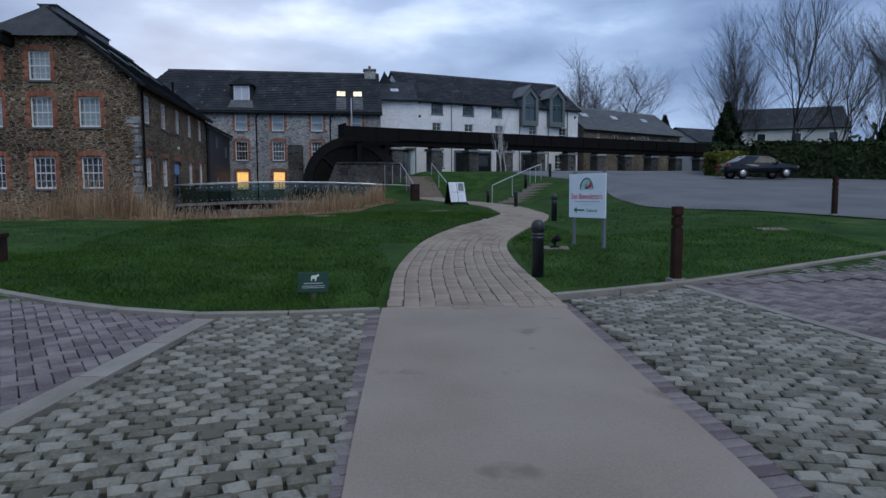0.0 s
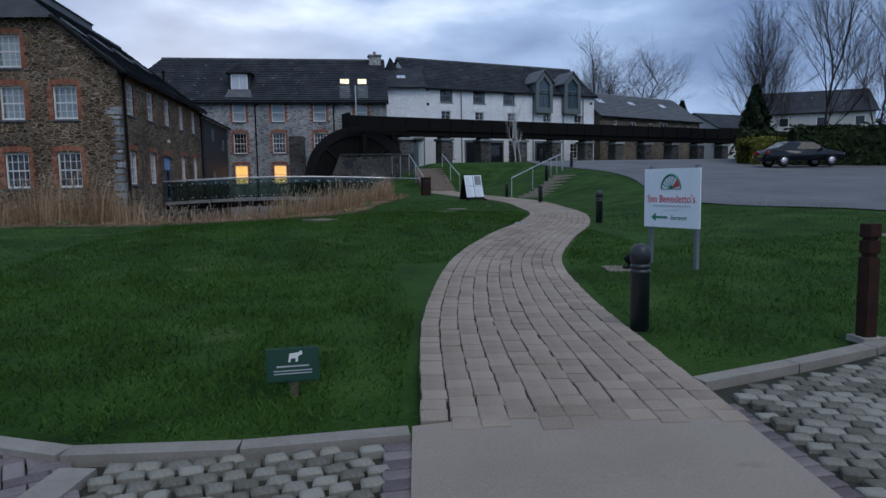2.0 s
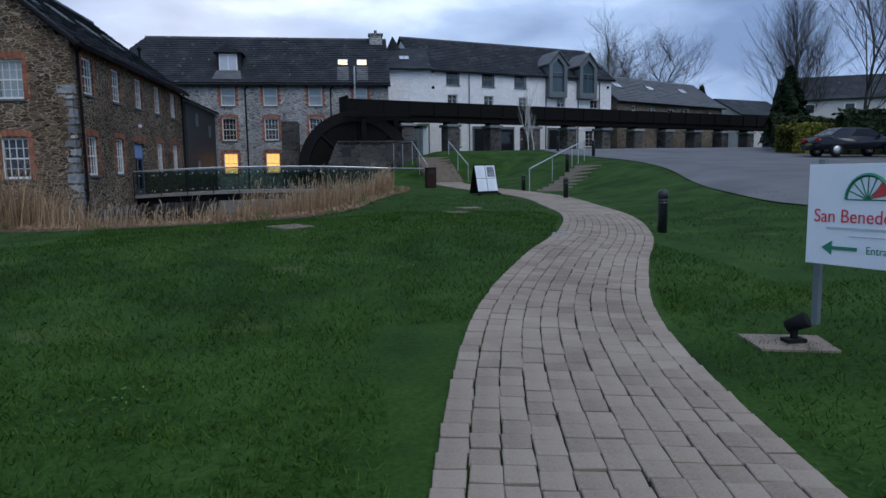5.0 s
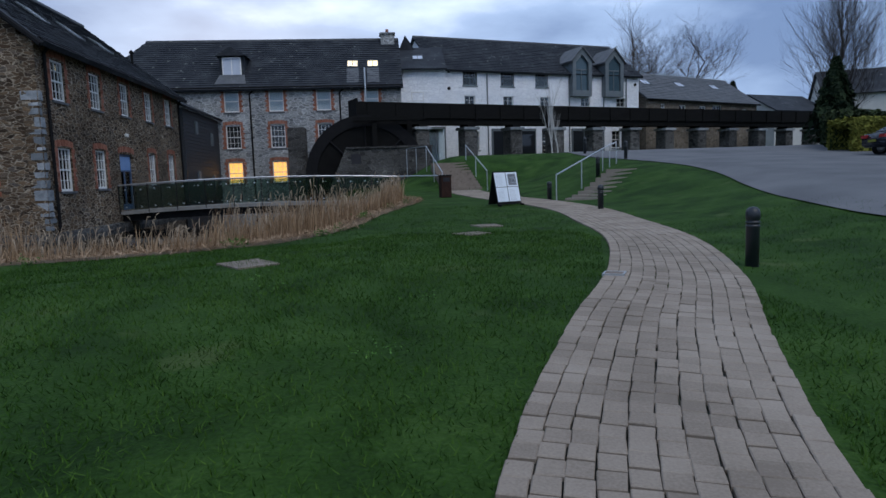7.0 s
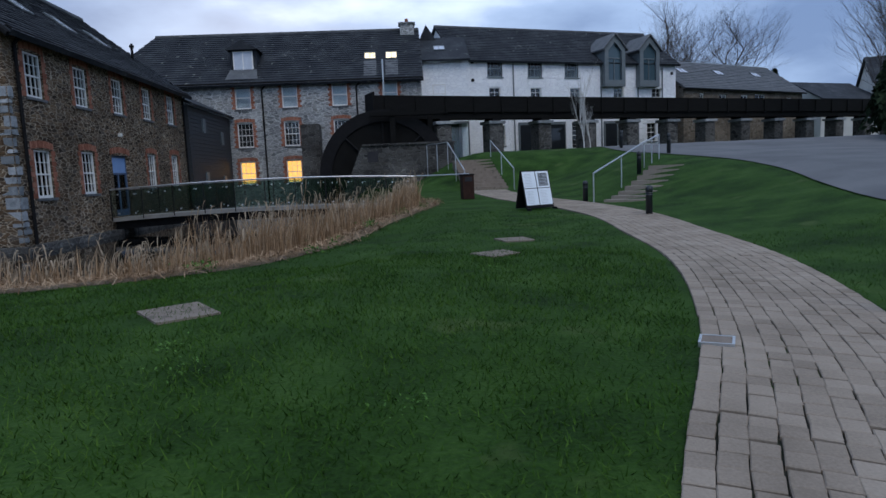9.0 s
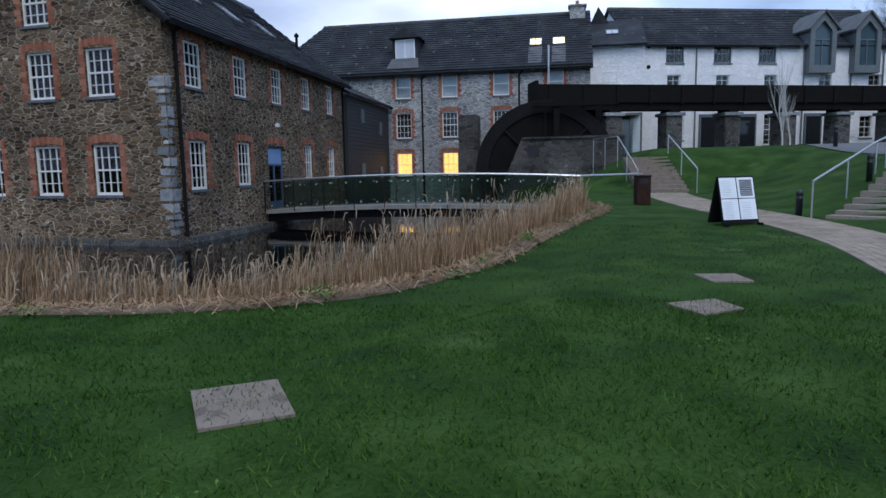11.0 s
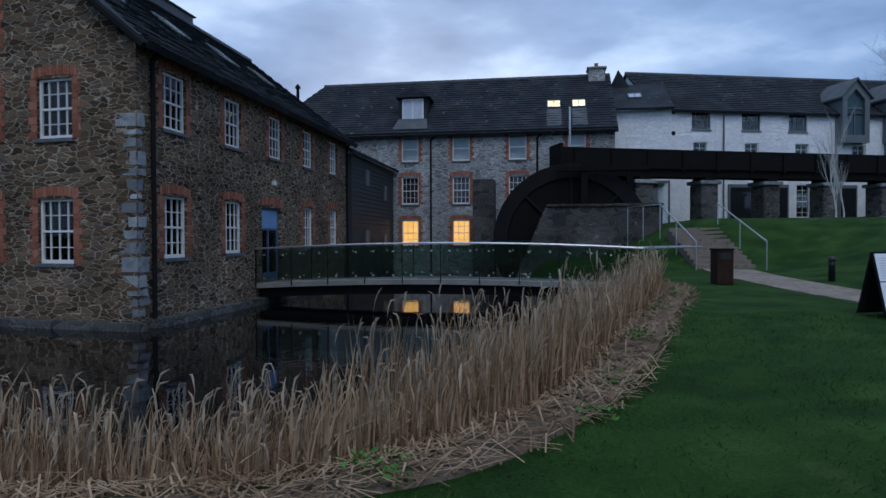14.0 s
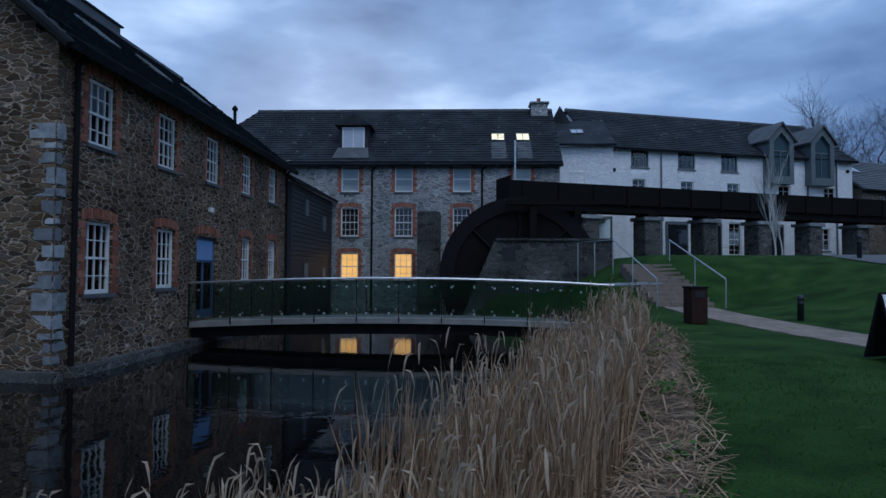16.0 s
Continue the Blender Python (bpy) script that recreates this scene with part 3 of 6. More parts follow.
# ---- brown stone mill beside the pond ----
def brown_mill():
    X0, Y0, Z0 = -9.35, 32.3, 0.1
    W, LEN, EAVE, RIDGE, CLIP = 9.6, 15.6, 6.75, 10.5, 8.85
    mill = empty("mill_building", Matrix.Identity(4), "brown rubble stone mill with slate roof standing in a pond", "building")
    side = empty("side_wall", pose(X0, Y0, 0, 0, 0, 90), "long stone wall with sash windows and blue door", "wall"); side.parent = mill; del side["category"]
    holes, wins = [], []
    for i in range(5):
        x = 1.0 + 3.02 * i
        wins.append((x, 4.9 + 0.03 * i, 1.02, 1.38))
        if i != 2: wins.append((x, 1.8 + 0.05 * i, 1.02, 1.5))
    door = (6.45, 0.9, 8.0, 3.3)
    holes = [(x, z, x + w, z + h) for x, z, w, h in wins] + [door]
    part("wall", wall_mesh(LEN, EAVE, 0.5, [(a, b - Z0, c, d - Z0) for a, b, c, d in holes]), M_BROWN, side, "brown rubble stone walling", pose(0, 0, Z0))
    for x, z, w, h in wins:
        window(side, x, z, w, h, 4, 4, sill_mat=M_SLATE2)
    d = part("door", boxes((6.45, 0.12, 0.9, 6.53, 0.24, 3.3), (7.92, 0.12, 0.9, 8.0, 0.24, 3.3), (6.53, 0.12, 2.55, 7.92, 0.24, 3.3), (7.2, 0.14, 0.9, 7.28, 0.22, 2.55), (6.53, 0.14, 0.9, 7.2, 0.2, 1.15), (7.28, 0.14, 0.9, 7.92, 0.2, 1.15)), M_BLUEDOOR, side, "blue framed glazed entrance door with fanlight panel")
    part("door_glass", boxes((6.53, 0.17, 1.15, 7.92, 0.175, 2.55)), M_GLASS, d)
    part("fanlight", boxes((6.6, 0.1, 2.62, 7.85, 0.12, 3.2)), mat("pale_blue_panel", ((0.16, 0.27, 0.48), (0.2, 0.33, 0.55)), 3, 0.5, 0), d, "pale blue name panel")
    # dark panel painted as the unlit hall behind the door glass
    part("hall_shade", boxes((6.4, 0.6, 0.85, 8.1, 0.63, 3.35)), M_HOLLOWSHADE, d)
    bm = bmesh.new()
    for i in range(17):
        xc = 6.3 + 1.85 * (i + 0.5) / 17; rise = 0.1 * (1 - (2 * (i + 0.5) / 17 - 1) ** 2)
        box(bm, xc - 0.048, -0.014, 3.31 + rise, xc + 0.048, 0.1, 3.54 + rise)
    part("brick_arch", bm, M_BRICK, side, "red brick arch over the door")
    lamp = part("bulkhead_lamp", boxes((7.2, -0.12, 4.05, 7.4, -0.0, 4.2), bevel=0.02), M_PAINT, side, "small white bulkhead lamp")
    part("drainpipe", tubes([(0.5, -0.08, 0.3), (0.5, -0.08, 6.35), (0.5, -0.27, 6.6)], 0.055), M_BLACK, side, "black iron drainpipe")
    part("drainpipe", tubes([(15.35, -0.07, 0.4), (15.35, -0.07, 6.4), (15.35, -0.25, 6.62)], 0.05), M_BLACK, side, "black iron drainpipe")
    part("gutter", boxes((-0.25, -0.36, 6.6, LEN + 0.1, -0.22, 6.74), bevel=0.03), M_BLACK, side, "black gutter")
    part("plinth", boxes((0.36, -0.3, -0.8, LEN, -0.002, 0.42), bevel=0.03), M_DARKSTONE, side, "stone ledge at the waterline")
    # gable over the water, a little off square to the long wall
    GA = 6.0
    tg = math.tan(radians(GA))
    WG = W / math.cos(radians(GA))
    g = empty("gable_wall", pose(X0 - W, Y0 + W * tg, 0, 0, 0, -GA), "gable with brick-dressed sash windows", "wall"); g.parent = mill; del g["category"]
    gw = []
    for xc in (2.25, 4.45, 6.75, 8.85):
        gw += [(WG - xc - 0.5, 1.7, 1.0, 1.5), (WG - xc - 0.5, 4.6, 1.0, 1.4)]
    gw += [(WG - 4.45 - 0.5, 6.78, 1.0, 1.35), (WG - 6.75 - 0.5, 6.78, 1.0, 1.35)]
    k = (RIDGE - EAVE) / (W / 2)
    cx = (CLIP - EAVE) / k
    bm = wall_mesh(WG - 0.502, CLIP - Z0, 0.5, [(x, z - Z0, x + w, z - Z0 + h) for x, z, w, h in gw])
    for px, sx in ((0, -1), (WG, 1)):
        bmesh.ops.bisect_plane(bm, geom=bm.verts[:] + bm.edges[:] + bm.faces[:], plane_co=(px, 0, EAVE - Z0), plane_no=(sx * k, 0, 1), clear_outer=True)
    part("wall", bm, M_BROWN, g, "brown rubble stone walling", pose(0.001, 0.0, Z0))
    for x, z, w, h in gw:
        # upper panes get a pale back that paints in the reflected sky
        window(g, x, z, w, h, 4, 4, sill_mat=M_SLATE2, back=M_BLINDSKY if z > 4 else None)
    part("plinth", boxes((-0.3, -0.3, -0.8, WG + 0.3, -0.002, 0.40), bevel=0.03), M_DARKSTONE, g, "stone ledge at the waterline")
    q = empty("quoins", pose(X0, Y0, 0, 0, 0, -GA / 2), "pale grey quoin stones on the corner", "quoin"); q.parent = mill; del q["category"]
    rnd = random.Random(4); z = 0.5
    while z < 4.9:
        h = rnd.uniform(0.16, 0.42); a, b = rnd.uniform(0.15, 0.55), rnd.uniform(0.12, 0.4)
        if rnd.random() > 0.15 or z < 3:
            bm = boxes((-a, -0.018, z, 0.018, b, z + h - 0.03), bevel=0.03)
            for v in bm.verts: v.co += Vector([rnd.uniform(-0.016, 0.016) for _ in range(3)])
            part("quoin", bm, M_QUOIN, q)
        z += h
    # far walls and roof
    part("back_wall", boxes((X0 - W, Y0 + LEN - 0.4, Z0, X0 - 0.5, Y0 + LEN, EAVE + 0.1), (X0 - W, Y0 + 0.5, Z0, X0 - W + 0.4, Y0 + LEN - 0.4, EAVE)), M_BROWN, mill)
    xr, o = X0 - W / 2, 0.38
    ez = EAVE - o * k
    hip = Y0 + 2.3
    yv = lambda x: Y0 - 0.25 + (X0 - x) * tg
    part("roof", slab_between((X0 + o, Y0 - 0.25, ez), (X0 + o, Y0 + LEN + 0.2, ez), (xr, Y0 + LEN + 0.2, RIDGE), (xr, hip, RIDGE)), M_SLATE, mill, "dark slate roof slope")
    part("roof", slab_between((X0 - W - o, yv(X0 - W - o), ez), (X0 - W - o, Y0 + LEN + 0.2, ez), (xr, Y0 + LEN + 0.2, RIDGE), (xr, hip, RIDGE)), M_SLATE, mill, "dark slate roof slope")
    for s in (1, -1):
        ex, cxx = xr + s * (W / 2 + o), xr + s * (W / 2 - cx + 0.15)
        e0 = Vector((ex, yv(ex), ez)); c0 = Vector((cxx, yv(cxx), CLIP - 0.1))
        part("roof", slab_between(e0, e0 + Vector((0, 0.001, 0)), (xr, hip, RIDGE), c0, 0.14), M_SLATE, mill, "slate roof edge by the clipped gable")
    bm = bmesh.new()
    vs = [bm.verts.new(p) for p in ((xr - W / 2 + cx - 0.35, yv(xr - W / 2 + cx) - 0.15, CLIP - 0.1), (xr + W / 2 - cx + 0.35, yv(xr + W / 2 - cx) - 0.15, CLIP - 0.1), (xr, hip, RIDGE + 0.16))]
    bm.faces.new(vs); bmesh.ops.solidify(bm, geom=bm.faces[:], thickness=0.14)
    part("hip", bm, M_SLATE2, mill, "small slate hip over the gable")
    part("hoist_beam", boxes((-0.13, -0.95, 8.3, 0.13, 0.1, 8.75), (-0.23, -0.95, 8.75, 0.23, 0.1, 8.85)), M_TIMBER, mill, "black timber hoist bracket", pose(X0 - 5.6, Y0 + 5.6 * tg, 0, 0, 0, -GA))
    courses(mill, (X0 + o, Y0 - 0.25, ez), (X0 + o, Y0 + LEN + 0.2, ez), (xr, Y0 + LEN + 0.2, RIDGE), (xr, hip, RIDGE), 26, M_SLATE)
    part("ridge", boxes((xr - 0.12, hip, RIDGE + 0.1, xr + 0.12, Y0 + LEN + 0.2, RIDGE + 0.26), bevel=0.03), M_SLATE2, mill)
    part("ridge_louvre", boxes((xr - 0.4, hip + 0.4, RIDGE - 0.05, xr + 0.4, Y0 + 10.1, RIDGE + 0.3), (xr - 0.48, hip + 0.3, RIDGE + 0.3, xr + 0.48, Y0 + 10.2, RIDGE + 0.36), bevel=0.02), M_SLATE2, mill, "raised dark ridge louvre")
    part("bargeboard", tubes([(X0 + o, Y0 - 0.28, ez + 0.02), (xr + W / 2 - cx + 0.2, yv(xr + W / 2 - cx) - 0.03, CLIP)], 0.09, 6), M_BLACK, mill, "black verge board")
    sl = math.degrees(math.atan(k))
    for y in (2.0, 5.2, 8.4, 11.6):
        m = pose(X0 - 1.9, Y0 + y, EAVE + 1.9 * k + 0.2, 0, 0, 90) @ pose(0, 0, 0, sl, 0, 0)
        skylight(mill, m, 0.8, 1.1)
    part("vent_pipe", tubes([(xr + 3.0, Y0 + 14.2, 7.6), (xr + 3.0, Y0 + 14.2, 8.9)], 0.07), M_BLACK, mill)
    part("vent_cap", lathe([(0.12, 8.9), (0.12, 8.98), (0.03, 9.1)], 10), M_BLACK, mill, m=pose(xr + 3.0, Y0 + 14.2, 0))


# ---- black boarded link ----
def link_block():
    b = empty("link_block", Matrix.Identity(4), "black boarded link block with low slate roof", "building")
    part("wall", boxes((-15, 48.0, 0, -9.2, 56.3, 6.2)), M_BOARD, b, "black weatherboarding")
    for j in range(28):
        share("board", BOARD, b, pose(-9.2, 48.0, 0.3 + j * 0.21))
    part("roof", slab_between((-8.9, 47.9, 6.15), (-8.9, 56.4, 6.15), (-12.5, 56.4, 7.9), (-12.5, 47.9, 7.9)), M_SLATE, b)
    for y, z in ((50.3, 4.9), (54.0, 4.4), (50.3, 1.9), (54.0, 1.7)):
        part("window", boxes((-9.19, y, z, -9.09, y + 0.5, z + 0.8), bevel=0.02), M_LEAD, b, "small grey slit window")


_bm = boxes((0, 0, 0, 0.035, 8.3, 0.17)); BOARD = bpy.data.meshes.new("board"); _bm.to_mesh(BOARD); _bm.free(); BOARD.materials.append(M_BOARD)


# ---- grey stone main mill ----
def grey_mill():
    Y, X0, X1, E, R, D = 56.5, -18.0, 3.5, 8.45, 12.35, 4.6
    b = empty("mill_building", Matrix.Identity(4), "long grey stone mill with slate roof, two windows lit", "building")
    f = empty("front_wall", pose(X0, Y, 0), "grey rubble front with sash windows", "wall"); f.parent = b; del f["category"]
    wins = []
    for i, x in enumerate((-8.7, -5.68, -2.42, 0.9)):
        wins.append((x - X0, 6.78, 1.0, 1.48, 1, 2, M_BLINDSKY))
        wins.append((x - X0, 4.28, 1.0, 1.6, 4, 4, None))
        if i < 2: wins.append((x - X0, 1.85, 1.0, 1.5, 3, 4, M_LIT))
    part("wall", wall_mesh(X1 - X0, E, 0.55, [(x, z, x + w, z + h) for x, z, w, h, *_ in wins]), M_GREY, f, "grey rubble stone walling")
    for x, z, w, h, c, r, bk in wins:
        window(f, x, z, w, h, c, r, bk, sill_mat=M_SLATE2)
    for x in (-6.95, -0.8):
        part("drainpipe", tubes([(x - X0, -0.07, 0.3), (x - X0, -0.07, 8.0), (x - X0 + 0.35, -0.2, 8.3)], 0.055), M_BLACK, f, "black iron drainpipe")
    part("gutter", boxes((-0.2, -0.4, E - 0.16, X1 - X0 + 0.1, -0.22, E), bevel=0.03), M_BLACK, f, "black gutter")
    part("flue", tubes([(1.0 - X0, -0.4, 6.2), (1.0 - X0, -0.4, 9.6)], 0.06), M_STEEL, f, "steel flue pipe")
    part("side_walls", boxes((X1 - 0.5, Y + 0.55, 0, X1, Y + 2 * D, E), (X0, Y + 0.55, 0, X0 + 0.5, Y + 2 * D, E), (X0, Y + 2 * D, 0, X1, Y + 2 * D + 0.5, E)), M_GREY, b)
    part("gable", prism([(-0.0, E), (2 * D, E), (D, R)], 0, 0.5), M_GREY, b, m=pose(X1, Y, 0, 0, 0, 90))
    o = 0.35; k = (R - E) / D
    a, c, d, e = (X0, Y - o, E - o * k), (X1 + 0.15, Y - o, E - o * k), (X1 + 0.15, Y + D, R), (X0 + 3.0, Y + D, R)
    part("roof", slab_between(a, c, d, e), M_SLATE, b, "dark lichened slate slope")
    part("roof", slab_between((X0, Y + 2 * D + o, E - o * k), (X1 + 0.15, Y + 2 * D + o, E - o * k), d, e), M_SLATE, b, "dark lichened slate slope")
    courses(b, a, c, d, e, 24, M_SLATE)
    part("ridge", boxes((X0 + 3, Y + D - 0.14, R + 0.06, X1 + 0.15, Y + D + 0.14, R + 0.24), bevel=0.04), M_SLATE2, b, "stone ridge tiles")
    for x in (0.15, 1.6):
        skylight(b, pose(x, Y + 1.55, E + 1.55 * k + 0.2, math.degrees(math.atan(k)), 0, 0), 0.8, 0.85, M_LITW)
        part("flashing", slab_between((x - 0.42, Y + 0.05, E + 0.05 * k + 0.1), (x + 0.42, Y + 0.05, E + 0.05 * k + 0.1), (x + 0.42, Y + 1.5, E + 1.5 * k + 0.1), (x - 0.42, Y + 1.5, E + 1.5 * k + 0.1), 0.1), M_SLATE2, b, "paler washed slates below the roof window")
    # dormer
    dm = empty("dormer", pose(-8.2, Y + 0.9, 0), "small white dormer with slate cheeks", "dormer"); dm.parent = b; del dm["category"]
    part("cheek", boxes((-0.85, 0.05, 9.0, 0.85, 2.4, 10.75)), M_SLATE, dm)
    part("dormer_window", boxes((-0.65, -0.04, 9.35, 0.65, 0.04, 10.65), bevel=0.02), M_PAINT, dm, "white dormer window frame")
    part("pane", boxes((-0.57, -0.05, 9.43, -0.04, -0.035, 10.57), (0.04, -0.05, 9.43, 0.57, -0.035, 10.57)), M_BLINDSKY, dm)
    part("dormer_roof", prism([(-1.05, 10.72), (1.05, 10.72), (0.0, 11.35)], -0.3, 2.6), M_SLATE, dm)
    part("flashing", slab_between((-1.05, -0.85, 8.6), (1.05, -0.85, 8.6), (0.85, 0.02, 9.35), (-0.85, 0.02, 9.35), 0.14), M_SLATE2, dm, "pale slate apron")
    # chimney
    ch = part("chimney", boxes((2.3, Y + 3.9, 10.9, 3.3, Y + 4.9, 12.75), (2.2, Y + 3.8, 12.75, 3.4, Y + 5.0, 12.88), bevel=0.03), M_GREY, b, "stone chimney stack")
    part("chimney_pot", lathe([(0.14, 12.88), (0.11, 13.15), (0.13, 13.2)], 10), M_BRICK, ch, m=pose(2.8, Y + 4.4, 0))
    # buttress pillar by the wheel
    p = part("pillar", boxes((-4.15, 53.2, -0.6, -3.0, 54.4, 5.4), bevel=0.06), M_DARKSTONE)
    tagged(p, "dark ivy-stained stone pillar beside the waterwheel", "pillar")


# ---- white building ----
WD = 17.0
def white_building():
    b = empty("white_building", pose(6.46, 60.5, 0, 0, 0, WD), "whitewashed stone building with slate roof and two grey dormers", "building")
    L, E, R, D, Z0 = 19.3, 10.15, 13.3, 4.4, 2.9
    wins = [(2.2, 8.95, 1.25, 1.25, 4, 2), (5.55, 8.95, 1.25, 1.25, 4, 2), (8.75, 8.95, 1.25, 1.25, 4, 2)]
    wins += [(x, 6.75, 0.95, 1.45, 2, 4) for x in (2.3, 5.75, 9.2, 13.2, 16.9)]
    wins += [(2.6, 3.9, 0.95, 1.5, 2, 4), (9.3, 3.5, 0.95, 2.1, 2, 6), (16.4, 3.9, 0.95, 1.5, 2, 4)]
    part("wall", wall_mesh(L, E - Z0, 0.5, [(x, z - Z0, x + w, z - Z0 + h) for x, z, w, h, *_ in wins]), M_WHITE, b, "whitewashed rubble walling", pose(0, 0, Z0))
    for x, z, w, h, c, r in wins:
        window(b, x, z, w, h, c, r, M_HOLLOWSHADE, False, M_LEAD if c == 4 else M_PAINT, M_LEAD, label="grey-white casement window in whitewashed wall")
    o, k = 0.3, (R - E) / D
    a, c, d, e = (-0.2, -o, E - o * k), (L + 0.2, -o, E - o * k), (L + 0.2, D, R), (-0.2, D, R)
    part("roof", slab_between(a, c, d, e), M_SLATE, b, "dark slate slope")
    part("roof", slab_between((-0.2, 2 * D + o, E - o * k), (L + 0.2, 2 * D + o, E - o * k), d, e), M_SLATE, b, "dark slate slope")
    courses(b, a, c, d, e, 20, M_SLATE)
    for x in (0, L - 0.5):
        part("gable", prism([(0.5, Z0), (2 * D, Z0), (2 * D, E), (D, R), (0.5, E + 0.5 * k)], 0.002, 0.498), M_WHITE, b, m=pose(x + 0.5, 0, 0, 0, 0, 90))
    part("ridge", boxes((-0.2, D - 0.12, R + 0.06, L + 0.2, D + 0.12, R + 0.22), bevel=0.03), M_SLATE2, b)
    part("gutter", boxes((-0.2, -0.36, E - 0.16, L + 0.2, -0.2, E - 0.02), bevel=0.03), M_BLACK, b, "black gutter")
    for x in (4.3, 12.0, 15.5, 17.9):
        part("drainpipe", tubes([(x, -0.07, Z0), (x, -0.07, 9.9)], 0.05), M_LEAD, b, "grey downpipe")
    for x, z in ((1.0, 10.0), (1.0, 8.7), (18.9, 9.4)):
        part("wall_plate", lathe([(0.13, 0), (0.13, 0.05), (0.04, 0.08)], 12), M_BLACK, b, "round black tie plate", pose(x, -0.0, z, 90))
    for x in (13.0, 16.3):
        dm = empty("dormer", pose(x, -0.55, 0), "grey clad hoist dormer hanging over the eave", "dormer"); dm.parent = b; del dm["category"]
        prof = [(-0.95, 8.25), (0.95, 8.25), (0.95, 11.2), (0.0, 12.2), (-0.95, 11.2)]
        inner = [(-0.62, 8.75), (0.62, 8.75), (0.62, 11.0), (0.0, 11.65), (-0.62, 11.0)]
        bm = bmesh.new()
        va = [bm.verts.new((u, 0, v)) for u, v in prof]; vb = [bm.verts.new((u, 0, v)) for u, v in inner]
        vc = [bm.verts.new((u, 0.25, v)) for u, v in inner]; vd = [bm.verts.new((u, 2.6, v)) for u, v in prof]
        for i in range(5):
            j = (i + 1) % 5
            bm.faces.new((va[i], va[j], vb[j], vb[i])); bm.faces.new((vb[i], vb[j], vc[j], vc[i])); bm.faces.new((va[j], va[i], vd[i], vd[j]))
        bm.faces.new(vd); bmesh.ops.recalc_face_normals(bm, faces=bm.faces)
        part("casing", bm, M_LEAD, dm, "grey metal casing")
        part("pane", prism(inner, 0.2, 0.23), mat("dusk_pane", ((0.04, 0.07, 0.09), (0.06, 0.1, 0.12)), 1, 0.05, 0), dm)
        part("transom", boxes((-0.6, 0.14, 10.4, 0.6, 0.2, 10.48), (-0.03, 0.14, 8.8, 0.03, 0.2, 10.4)), M_LEAD, dm)
        part("dormer_roof", prism([(-1.15, 11.0), (0, 12.2), (1.15, 11.0), (1.15, 11.12), (0, 12.35), (-1.15, 11.12)], -0.15, 2.6), M_SLATE2, dm)
    # glazed shopfronts under the launder
    for x, w in ((4.6, 1.6), (12.2, 1.3), (6.9, 1.8)):
        part("shopfront", boxes((x, -0.12, Z0, x + w, -0.01, 5.6), bevel=0.02), M_LEAD, b, "grey framed glazed doorway")
        part("pane", boxes((x + 0.12, -0.14, Z0 + 0.2, x + w - 0.12, -0.125, 5.4)), M_CARGLASS, b)


def connector():
    """The low white link with a slate roof, and the glazed entrance below it."""
    b = empty("link_building", Matrix.Identity(4), "low white link building with glazed entrance", "building")
    part("wall", boxes((3.52, 58.6, 5.6, 6.9, 61, 9.75)), M_WHITE, b, "whitewashed wall")
    window(b, 4.35, 6.9, 0.9, 1.3, 1, 2, M_BLINDSKY, False, y=58.5)
    part("roof", slab_between((3.5, 58.2, 9.7), (7.0, 58.2, 9.7), (7.0, 62, 11.9), (3.5, 62, 11.9)), M_SLATE, b)
    part("roof_peak", prism([(3.3, 11.0), (5.4, 11.0), (4.2, 12.9)], 61.5, 64), M_SLATE, b)
    skylight(b, pose(5.0, 59.6, 10.7, 30), 0.8, 0.8, M_BLINDSKY)
    g = part("glass_entrance", boxes((3.6, 58.4, 2.6, 3.7, 58.5, 5.6), (6.7, 58.4, 2.6, 6.8, 58.5, 5.6), (3.7, 58.4, 5.45, 6.7, 58.5, 5.6), (5.2, 58.4, 2.6, 5.28, 58.5, 5.45)), M_LEAD, b, "grey framed glass entrance")
    part("pane", boxes((3.7, 58.44, 2.6, 5.2, 58.46, 5.45), (5.28, 58.44, 2.6, 6.7, 58.46, 5.45)), M_GLASS, g)
    part("lobby", boxes((3.55, 61, 2.4, 6.9, 61.1, 5.6)), mat("green_lobby", ((0.10, 0.16, 0.15), (0.16, 0.22, 0.2)), 1.0, 0.8, 0), b, "dim greenish lobby wall")


